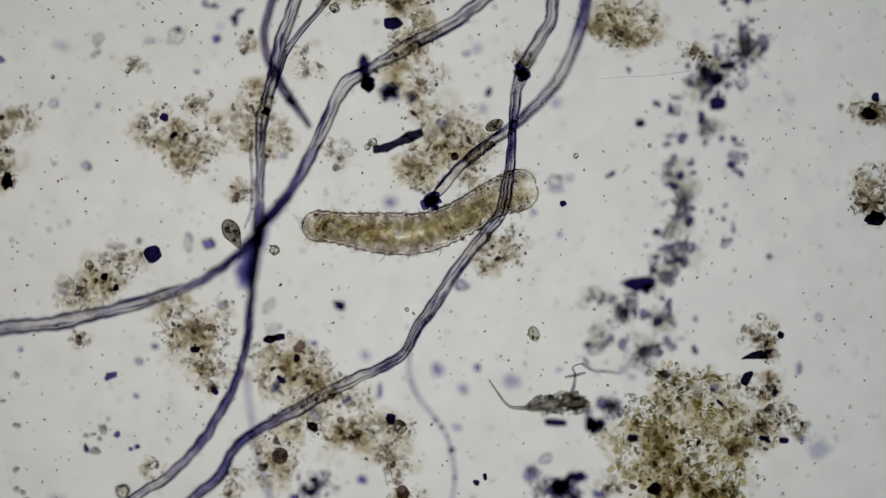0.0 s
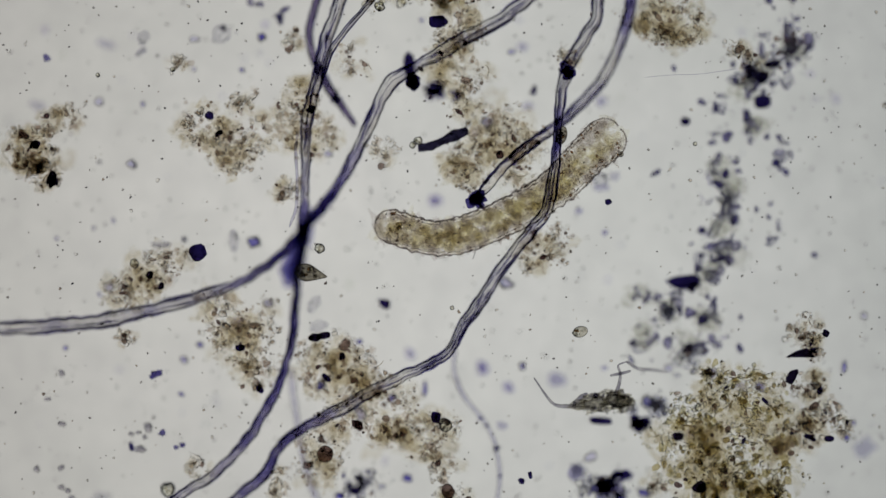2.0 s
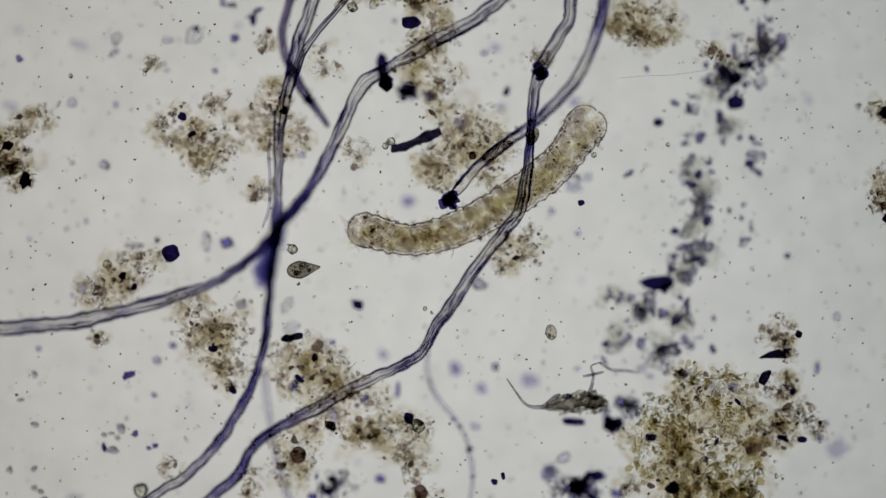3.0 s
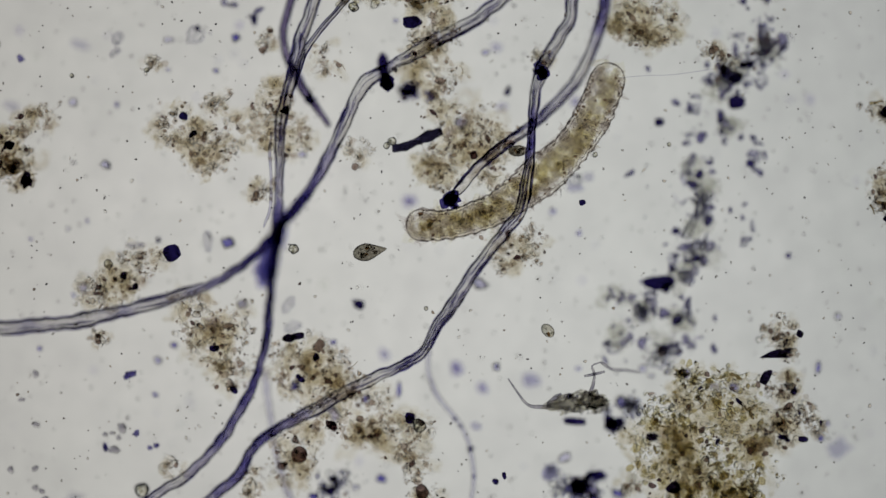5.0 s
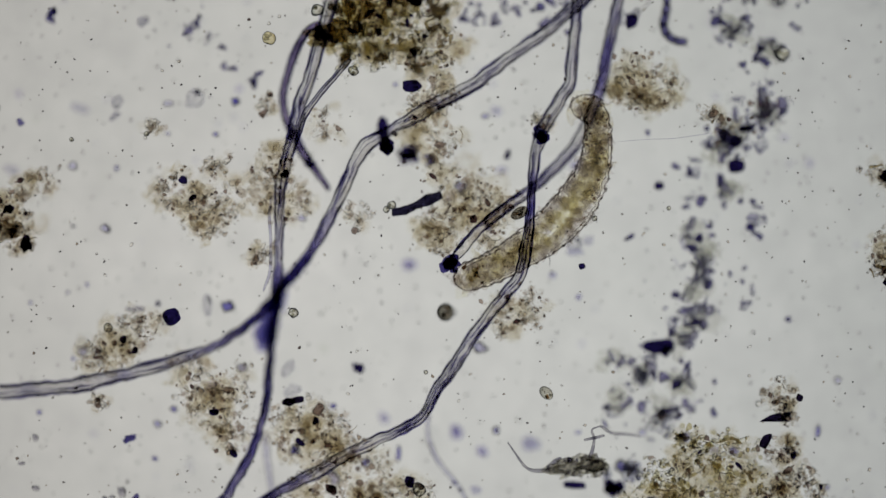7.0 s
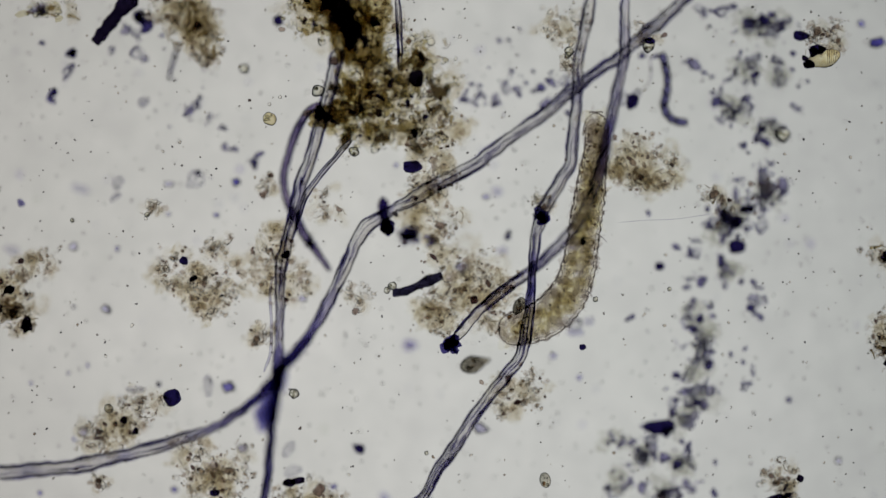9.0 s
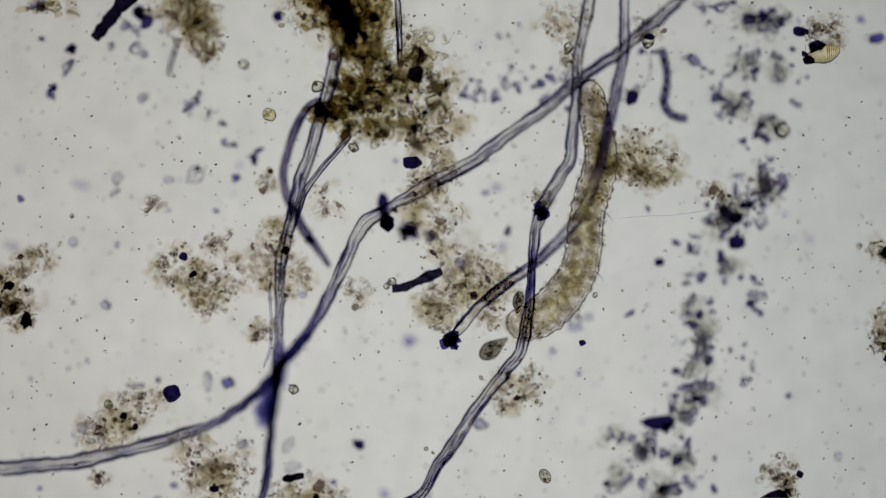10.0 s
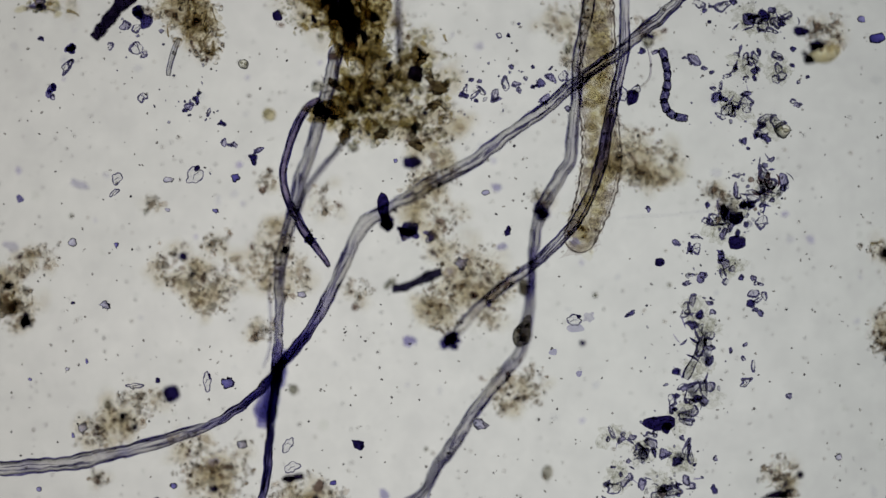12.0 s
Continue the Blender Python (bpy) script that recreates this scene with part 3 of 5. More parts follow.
def detritus():
    for row in [(240, 112, 18, 11, 0, 34), (275, 225, 40, 34, -30, 130), (325, 268, 52, 34, -35, 200), (350, 178, 26, 18, 30, 50), (368, 240, 40, 28, 0, 90), (22, 215, 40, 22, 25, 130),
                (445, 190, 48, 30, 60, 150), (470, 245, 42, 40, 0, 150), (545, 112, 24, 32, 0, 70), (440, 76, 18, 18, 0, 40), (428, 338, 26, 18, 20, 80)]:
        clump(*row)
    for row in [(735, 130, 44, 62, 15, 190), (740, 55, 40, 40, 0, 120), (790, 235, 62, 42, -20, 260), (745, 300, 52, 36, -35, 190), (830, 250, 44, 40, 0, 130),
                (600, 270, 20, 26, 30, 70), (870, 445, 42, 38, 0, 130), (905, 428, 28, 36, 0, 60), (835, 315, 30, 22, 20, 60), (925, 100, 26, 14, 10, 30)]:
        clump(*row)
    for row in [(185, 492, 60, 34, 25, 170), (150, 520, 48, 26, 10, 90), (225, 465, 32, 18, 20, 70), (315, 560, 44, 34, -40, 120), (345, 612, 56, 36, -20, 220),
                (370, 665, 30, 34, 0, 100), (385, 565, 36, 28, 0, 60), (140, 600, 14, 14, 50, 24), (270, 830, 22, 20, 0, 30), (410, 862, 18, 26, 0, 60)]:
        clump(*row)
    for row in [(530, 640, 62, 36, -15, 190), (480, 660, 36, 40, 0, 110), (590, 735, 62, 44, 10, 220), (555, 690, 50, 26, 20, 120), (665, 775, 44, 40, 0, 130),
                (700, 815, 26, 40, 0, 90), (495, 790, 44, 44, 0, 110), (615, 770, 36, 20, 0, 60), (700, 760, 30, 24, 0, 50), (480, 835, 40, 30, 0, 50)]:
        clump(*row)
    for row in [(1100, 30, 58, 44, -20, 150), (1080, 55, 46, 16, -25, 60), (1130, 45, 40, 38, 0, 80), (1110, 70, 34, 22, 20, 40)]:
        clump(*row, threads=14, label="wide pale brown detritus clump with fine threads")
    for row in [(1238, 105, 34, 16, -40, 90), (1545, 200, 46, 18, -15, 170),
                (-6, 300, 34, 38, 0, 200), (-40, 270, 30, 40, 0, 160), (1552, 330, 36, 34, 0, 130), (1550, 375, 34, 20, -10, 90), (1530, 345, 26, 16, 0, 40)]:
        clump(*row, scraps=4, threads=14, label="ragged olive-brown detritus clump with straw-like bits")
    for row in [(1215, 765, 88, 78, 0, 380), (1140, 800, 66, 66, 0, 190), (1255, 840, 80, 58, 0, 230), (1275, 715, 50, 30, 30, 90), (1205, 695, 44, 32, 0, 80), (1250, 668, 30, 18, 0, 40), (1150, 735, 40, 30, 0, 90), (1180, 668, 24, 20, 0, 40)]:
        clump(*row, size=2.2, z0=20, z1=56, flakes=7, dark=0.06, mat=M_OLIVE, scraps=2, threads=12, label="dense mass of brown and olive detritus grains")
    for row in [(1345, 590, 24, 26, 60, 110), (1362, 618, 16, 22, 0, 60), (1355, 685, 22, 30, 80, 150), (1370, 738, 44, 18, 15, 160), (1335, 775, 44, 24, 20, 190), (1412, 758, 16, 15, 0, 40)]:
        clump(*row, flakes=6, dark=0.2, threads=16, label="brown detritus trailing off the dense mass")
    for row in [(1325, 84, 26, 26, 0, 16), (1265, 128, 40, 22, 20, 30), (1135, 640, 30, 26, 0, 26), (1085, 722, 26, 18, 0, 30), (985, 865, 44, 22, 0, 90), (560, 862, 38, 22, 0, 60)]:
        clump(*row, mat=M_GREY, film=False, z0=-2, z1=20, size=3.0, flakes=4, dark=0.1, label="loose clump of blue-grey flakes low in the water")
    for row in [(240, 937, 46, 34, 0, 130), (405, 922, 24, 20, 0, 40), (720, 880, 26, 22, 0, 50), (1080, 862, 22, 14, 0, 30)]:
        clump(*row)
    for row in [(1120, 902, 58, 22, 10, 70), (1225, 880, 66, 46, 0, 170), (1275, 885, 40, 28, 0, 70), (1238, 976, 50, 32, 0, 130)]:
        clump(*row, size=2.8, z0=10, z1=54, flakes=6, dark=0.05, mat=M_OLIVE, scraps=4, label="loose brown and olive detritus trailing off the dense mass")
    # the thick mass that comes into view as the stage moves
    for row in [(535, -235, 60, 60, 0, 170), (620, -190, 60, 80, 0, 200), (600, -80, 56, 70, 0, 190), (695, -135, 66, 54, 0, 165), (640, -110, 56, 50, 0, 90), (695, -75, 72, 50, -10, 110), (605, -45, 54, 38, 0, 140), (690, -20, 60, 34, 0, 90)]:
        clump(*row, size=2.9, z0=8, z1=42, flakes=12, dark=0.12, mat=M_OLIVE, scraps=8, threads=4, label="thick dark-brown mass of rotting plant matter")
    for row in [(288, -232, 54, 34, 0, 110), (314, -185, 36, 34, 60, 80), (336, -158, 16, 22, 0, 26)]:
        clump(*row, size=2.7, flakes=0, z0=6, z1=30, scraps=6, label="tan clump of folded plant tissue and straw-like scraps")
    for row in [(55, -238, 40, 14, 0, 50)]:
        clump(*row, size=2.4, flakes=0, mat=M_OLIVE, z0=12, scraps=4, label="yellow-brown clump of straw-like plant scraps")
    for row in [(965, -212, 42, 28, 0, 80), (975, -150, 18, 26, 0, 50), (1425, -190, 34, 30, 0, 150), (735, -20, 46, 34, 0, 110), (1110, -195, 24, 22, 0, 40)]:
        clump(*row)


detritus()


def humus_core():
    ob = thing("humus_lump", "nearly black-brown core of rotting plant matter", "detritus", "", 575, -215, 0)
    for i, (x, y, rx, ry) in enumerate([(0, 0, 32, 58), (34, -40, 28, 40), (-45, 34, 26, 22), (58, 25, 22, 34), (30, -120, 24, 18), (-30, -166, 32, 17), (-6, -158, 22, 15), (128, -66, 13, 14)]):
        part("lump", blob(rx, ry, 12, 0.5, 3, 0.0, i + 2.5, 2.6), M_HUMUS, ob, place=Matrix.Translation(Vector((x, y, 18 + 3 * i)) * um))
    r = np.random.default_rng(5)
    part("black_core", blob(15, 40, 8, 0.6, 4, 0.42, 6.1, 2.6), M_BLACK, ob, "black core", place=Matrix.Translation(Vector((-2, 14, 22)) * um))
    for i in range(30):
        u = i / 29
        part("black_splinter", shard(r.uniform(5, 11), r.uniform(8, 17), 6, r.uniform(-0.7, 0.7), 200 + i), M_BLACK, ob,
             place=Matrix.Translation(Vector((-30 + 50 * u + r.uniform(-19, 19), 62 - 98 * u, r.uniform(14, 34))) * um), smooth=False)
    for i in range(6):
        part("black_splinter", shard(r.uniform(5, 11), r.uniform(4, 8), 4, r.uniform(0, 3), 240 + i), M_BLACK, ob,
             place=Matrix.Translation(Vector((-34 + r.uniform(-20, 26), -166 + r.uniform(-12, 12), r.uniform(14, 26))) * um), smooth=False)


humus_core()


def dark_scraps():
    """Torn dark scraps round the thick mass."""
    r = np.random.default_rng(41)
    for x, y in [(598, -60), (578, -8), (700, -20), (705, 10), (728, -108), (742, -90), (712, -140), (640, -10), (560, -95), (735, -60)]:
        ob = thing("plant_scrap", "torn dark-brown scrap of plant tissue", "detritus", "plant scraps", x, y, 14)
        k = r.uniform(9, 15)
        part("blade", blob(k, k * r.uniform(0.4, 0.65), 2.5, 0.55, 3, r.uniform(0, 3), x * 0.3, 2.4), M_SCRAP_DARK, ob)
        st = [(-k, 0, 1, 0.6), (-k * 0.3, k * 0.2, 2, 1.0), (k * 0.3, k * 0.1, 2, 1.0), (k, -k * 0.2, 1, 0.5)]
        part("rib", tube(st, 2.6, 0.8, 6, 0.2, x), M_SCRAP_DARK, ob)


dark_scraps()


def tissue_sheet():
    """Thin folded sheets of plant tissue in the tan clump."""
    r = np.random.default_rng(77)
    ob = thing("tissue_sheet", "thin folded tan sheet of plant tissue", "tissue", "", 300, -210, 14)
    for k, (x, y, a, b) in enumerate([(-26, 22, 30, 18), (0, 10, 34, 24), (20, -12, 30, 26), (34, -38, 16, 24), (4, 34, 34, 14), (30, 14, 22, 26), (12, -2, 18, 30)]):
        part("sheet", blob(a, b, 2, 0.5, 3, r.uniform(-0.5, 0.5), k * 2.3, 2.0), M_SHEET, ob, place=Matrix.Translation(Vector((x, y, r.uniform(-8, 8))) * um))
    for k in range(9):
        x, y, a, l = r.normal(8, 24), r.normal(0, 18), r.uniform(0.5, 2.2), r.uniform(10, 22)
        st = [(x + l * u * math.cos(a), y + l * u * math.sin(a) + 4 * u * u, 3 + r.uniform(-1, 1), 1 - 0.7 * u * u) for u in np.linspace(-1, 1, 7)]
        part("fold", tube(st, r.uniform(2, 4), 0.7, 7, 0.25, k * 1.7), M_SCRAP, ob)


tissue_sheet()


# ---- dark mineral grains and shards ----
def mineral(x, y, rx, ry, deg=0.0, z=44.0, mat=None, seed=1, label="", name="mineral_grain"):
    ob = part(name, shard(rx, ry, min(rx, ry) * 0.55, math.radians(deg), seed), mat or M_INK, smooth=False, place=Matrix.Translation(at(x, y, z)))
    return tagged(ob, label or "small blue-black angular mineral grain", "grain", "mineral grains")


def clot(x, y, z, size, n, seed, label, mat=None, tall=1.0, loose=0.33):
    """A dark lump of several splinters baked together."""
    r = np.random.default_rng(seed)
    ob = thing("dark_clot", label, "clot", "dark clots", x, y, z)
    for i in range(n):
        p = r.normal(0, size * loose, 3) * np.array([1, tall, 0.4])
        k = size * r.uniform(0.55, 1.05)
        part("splinter", shard(k * r.uniform(0.7, 1.3), k * r.uniform(0.5, 0.9) * tall ** 0.5, k * 0.45, r.uniform(0, 3), seed + i), mat or M_INK, ob,
             place=Matrix.Translation(Vector(p) * um), smooth=False)
    return ob


def minerals():
    clot(764, 356, 43, 11, 17, 11, "blue-black knob on the end of a fibre", M_NAVY_CHIP, 1.4, 0.5)
    clot(923, 129, 42, 14, 8, 12, "blue-black knot clasping a fibre", M_NAVY_CHIP)
    mineral(644, 116, 12, 25, 8, 12, seed=71, label="upright blue-black flake leaning on a fibre")
    clot(647, 146, 34, 12, 6, 14, "blue-black splinters stuck to a fibre", None, 1.5)
    clot(690, 165, -4, 16, 6, 15, "dark cloudy clot beside a fibre", M_NAVY_CHIP)
    clot(676, 162, -2, 9, 4, 27, "small blue-black clot beside a fibre")
    clot(725, 170, 10, 11, 5, 16, "pale blue-grey shreds beside a dark clot", M_BLUE)
    mineral(1128, 503, 32, 13, 4, 9, seed=58, label="long blue-black slab with broken ends")
    mineral(1146, 511, 9, 10, -30, 10, seed=59, label="blue-black chip broken off a slab")
    clot(1050, 754, 8, 15, 6, 19, "blue-black clot beside a torn husk")
    clot(514, 176, 9, 10, 5, 20, "small blue-black knot on a thin blue fibre", M_NAVY_CHIP)
    clot(470, 198, 38, 8, 4, 21, "small dark knot on the fibre bundle", M_BLACK)
    clot(532, -52, 24, 10, 8, 22, "black knot where fibres meet the brown mass", M_BLACK)
    clot(10, 326, 42, 9, 5, 29, "black splinters on an olive clump", M_BLACK, 1.4)
    clot(-12, 300, 40, 12, 6, 23, "dark olive clot of plant matter", M_SHRED, 1.3)
    clot(-20, 262, 42, 7, 4, 30, "black spindle-shaped scrap of plant", M_BLACK, 2.4)
    for i, (x, y, k, n) in enumerate([(1212, 352, 13, 4), (1216, 384, 13, 4), (1194, 440, 13, 4), (1180, 486, 13, 4), (1100, 556, 12, 4), (1320, 84, 14, 4), (1166, 560, 12, 3),
                                      (1085, 718, 14, 6), (940, 838, 14, 5), (560, 860, 13, 4), (1040, 728, 13, 4)]):
        clot(x, y, 6, k, n, 400 + 9 * i, "loose pile of grey flakes low in the water", M_ASH)
    clot(988, 866, 4, 14, 5, 36, "deep blue-black clot low in the water", tall=1.2)
    clot(1010, 905, 4, 24, 6, 37, "cloudy grey-blue pile beside a dark clot", M_BLUE, 0.7)
    clot(832, 950, 2, 16, 4, 38, "three-cornered blue clot low in the water", M_NAVY_CHIP, 1.3)
    clot(885, 936, 0, 22, 5, 39, "soft grey shreds low in the water", M_ASH, 0.6)
    clot(1000, 940, 0, 16, 4, 40, "soft grey shreds low in the water", M_ASH, 0.6)
    clot(1478, 962, -20, 12, 4, 41, "dark splinters on the glass", M_BLACK, 0.8)
    clot(1520, 986, -20, 20, 5, 42, "dark splinters on the glass", M_BLACK, 0.5)
    clot(1550, 385, 42, 16, 5, 24, "black splinters in ragged detritus", M_BLACK, 0.6)
    clot(1540, 205, 42, 14, 5, 25, "black splinters in ragged detritus", M_BLACK, 0.6)
    clot(1000, 868, 6, 22, 8, 26, "dark cloudy blue-black clot low in the water", M_BLUE, 0.7)
    clot(1020, 846, 8, 16, 5, 28, "blue flake pile low in the water", M_NAVY_CHIP, 0.5)
    rows = [(697, 40, 17, 12, 0, 44), (268, 452, 17, 15, 20, 44), (290, 207, 9, 9, 0, 40), (1270, 182, 15, 13, 0, 10), (690, 743, 9, 11, -15, 40),
            (996, 360, 6, 6, 30, 44), (345, 619, 9, 6, 0, 44), (380, 693, 7, 7, 0, 44), (497, 672, 10, 5, -40, 44), (526, 634, 6, 8, -20, 44),
            (1388, 780, 9, 7, 0, 40), (985, 748, 22, 7, -4, 14), (843, 855, 6, 6, 0, 40), (858, 844, 4, 7, 15, 44), (1550, 172, 8, 8, 0, 40)]
    for i, r in enumerate(rows):
        mineral(*r, seed=i + 3)
    rows = [(477, 601, 12, 7, -14, 40), (494, 597, 13, 6, 8, 40), (183, 490, 7, 7, 0, 44), (1381, 593, 7, 6, -30, 44), (1322, 668, 8, 16, -25, 44), (1160, 865, 15, 11, 30, 42), (40, 918, 6, 5, 0, 44), (62, 932, 10, 6, 20, 44), (55, 952, 6, 4, 10, 44), (1120, 776, 10, 8, 0, 30), (306, 240, 9, 5, 30, 44), (205, 510, 7, 7, 0, 40), (701, -116, 14, 18, 0, 26)]
    for i, r in enumerate(rows):
        mineral(*r, mat=M_BLACK, seed=i + 33, label="black sharp-edged mineral splinter")
    rows = [(1385, -190, 15, 9, -5, 38), (1410, -167, 11, 9, 30, 42),
            (1395, -140, 9, 8, 0, 42), (457, -220, 9, 11, 0, 14), (1084, -73, 12, 15, -20, 16), (1115, -182, 10, 7, 10, 44)]
    for i, r in enumerate(rows):
        mineral(*r, seed=i + 93)
    rows = [(1270, 139, 13, 13, 0, 10), (1247, 125, 7, 13, 30, 9), (1134, 217, 9, 8, 0, 10)]
    for i, r in enumerate(rows):
        mineral(*r, seed=i + 131, label="blue-black opaque chip among clear ones")
    # the triangle, the long shard, the two rods
    v = np.array([(-28, -6, -3), (26, -6, -3), (10, 11, -3), (-8, 6, -3), (-24, -3, 3), (20, -3, 3), (8, 8, 3), (-6, 4, 3)], float)
    f = [[3, 2, 1, 0], [4, 5, 6, 7], [0, 1, 5, 4], [1, 2, 6, 5], [2, 3, 7, 6], [3, 0, 4, 7]]
    tagged(part("mineral_splinter", (v, f), M_BLACK, smooth=False, place=Matrix.Translation(at(1338, 630, 44))), "black three-cornered splinter on brown detritus", "splinter")
    rod("black_splinter", "thick black splinter of charred wood", [(132, -178, 30, 0.8), (150, -200, 30, 1), (172, -228, 30, 1.2), (200, -262, 30, 1.5)], 24, M_BLACK, 20.0)
    for i, (x, y, k, n, tall) in enumerate([(1284, 117, 13, 7, 0.5), (92, -160, 11, 6, 0.6), (60, -88, 8, 4, 1.5), (208, -222, 11, 4, 1.2)]):
        clot(x, y, 11, k, n, 610 + 11 * i, "ragged blue-black scrap low in the water", M_NAVY_CHIP, tall)
    smear = thing("blue_smear", "soft blue smear deep under the crossing fibres", "smear", "", 450, 440, -18)
    for k, w in enumerate((30, 21, 12)):
        st = to_world(smooth_path([(470, 372, -18, 0.4), (460, 410, -18, 0.9), (448, 445, -18, 1.0), (434, 478, -18, 1.3), (430, 512, -18, 0.6)], 4.0))
        st[:, :3] -= np.array([450 - 784.0, 441.0 - 440, -18])
        part("veil", tube(st[2 * k:len(st) - 2 * k], w, 0.3, 12, 0.2, 30.0 + k), M_SMEAR, smear)
    rod("dark_rod", "short dark blue rod with a frayed end", [(660, 264, 38, 0.7), (680, 262, 38, 1), (705, 252, 38, 1), (730, 241, 38, 1.05), (748, 234, 36, 0.7)], 18, M_ROD, 21.0)


def rod(name, label, points, width, mat, seed):
    st = kinked(to_world(smooth_path(points, 3.0)), seed, width * 0.35)
    mid = st[len(st) // 2, :3].copy()
    st[:, :3] -= mid
    ob = part(name, tube(st, width, 0.7, 14, 0.22, seed, 0.0, 0.2), mat, place=Matrix.Translation(Vector(mid) * um))
    return tagged(ob, label, "splinter")


minerals()


# ---- blue flakes low in the water ----
def flake(x, y, rx, ry, z=8.0, mat=None, label="", group="blue flakes"):
    s = (x * 0.37 + y * 0.11) % 50
    low = min(rx, ry) * 0.45
    shape = shard(rx, ry, low, rng.uniform(-0.4, 0.4), int(s * 40) + 1) if rng.random() < 0.5 and z > -10 else blob(rx * 1.05, ry * 1.05, low, 0.5, 2, rng.uniform(-0.4, 0.4), s, 1.9)
    ob = part("flake", shape, mat or (M_INK if rng.random() < 0.16 else M_BLUE), place=Matrix.Translation(at(x, y, z + rng.uniform(-4, 4))))
    return tagged(ob, label or "small translucent blue flake in the water", "flake", group)


def flakes():
    left = [(93, 183, 8, 8), (172, 187, 3, 5), (383, 68, 7, 7), (265, 72, 8, 5), (152, 294, 8, 6), (85, 407, 4, 3), (120, 393, 3, 5), (19, 425, 4, 3), 
            (245, 427, 5, 5), (368, 432, 11, 9), (113, 511, 8, 7), (95, 525, 3, 6), (395, 540, 8, 7), (245, 640, 6, 6), (273, 613, 6, 5)]
    low = [(240, 702, 6, 4), (35, 620, 5, 5), (95, 290, 4, 3), (348, 127, 5, 4), (262, 125, 5, 4)]
    for r in [(152, 794, 5, 9), (207, 770, 6, 5), (231, 795, 5, 4), (242, 791, 5, 4), (194, 666, 11, 6), (2, 105, 7, 7)]:
        flake(*r, z=28.0, mat=M_NAVY_CHIP)
    for r in [(182, 761, 7, 8), (151, 771, 4, 4), (163, 769, 4, 3), (175, 777, 4, 4), (168, 799, 9, 6), (29, 664, 5, 8), (29, 753, 7, 5), (-16, 834, 6, 5), (28, 832, 6, 5),
              (28, 866, 6, 4), (40, 872, 5, 5), (45, 884, 6, 4), (53, 893, 4, 7), (4, 710, 7, 3)]:
        flake(*r, z=24.0, mat=M_LIMB, label="small grey flake in the water", group="grey flakes")
    mid = [(666, 38, 4, 4), (782, 220, 9, 9), (830, 290, 6, 8), (865, 163, 5, 8), (825, 95, 8, 5), (500, 275, 7, 5), (487, 687, 8, 7), (613, 708, 8, 7),
           (520, 758, 6, 3), (555, 608, 6, 5), (600, 540, 10, 7), (555, 735, 9, 12), (640, 850, 10, 7), (672, 692, 5, 14), (815, 505, 12, 8), (845, 652, 7, 7), (965, 812, 12, 9)]
    right = [(940, 840, 16, 12), (808, 757, 11, 10), (990, 655, 7, 5), (1010, 315, 9, 8), (985, 335, 16, 7), (945, 377, 6, 5), (990, 415, 6, 5)]
    rest = [(1450, 563, 6, 6), (1105, 655, 8, 7), (1065, 715, 9, 10), (1415, 652, 4, 10), 
            (1180, 665, 8, 8), (1230, 685, 12, 6), (1265, 688, 10, 8), (1430, 752, 8, 5), (1420, 778, 6, 6)]
    corner = [(1491, -211, 8, 7), (1521, -179, 16, 9)]
    foot = [(325, 925, 6, 5), (435, 927, 7, 12), (475, 972, 9, 14), (440, 988, 11, 8), (520, 882, 7, 6), (550, 872, 14, 10), (568, 957, 6, 4), (530, 990, 16, 6),
            (760, 922, 11, 6), (940, 960, 8, 9), (935, 986, 10, 8), (1055, 922, 7, 9), (1060, 877, 14, 8), (660, 922, 14, 4), (125, 968, 6, 8), (880, 985, 6, 4)]
    for rows in (foot, left, low, mid, rest, corner):
        for r in rows:
            flake(*r)
    for r in right:
        flake(*r, mat=M_DEEP)
    # soft purple discs and tilted pieces deepest in the water
    for r in [(690, 357, 13, 8), (645, 630, 9, 9), (775, 655, 11, 10), (820, 690, 9, 8), (905, 676, 13, 12), (985, 182, 8, 7), (1453, 797, 16, 15), (845, 85, 9, 6), (105, 80, 14, 6), (-16, 190, 12, 9), (855, 190, 8, 5)]:
        flake(*r, z=-20.0, mat=M_DEEP, label="blue flake lying deepest on the glass", group="deep flakes")
    flake(97, 896, 18, 16, z=-20.0, mat=M_ASH, label="round grey flake lying deepest on the glass", group="deep flakes")


flakes()


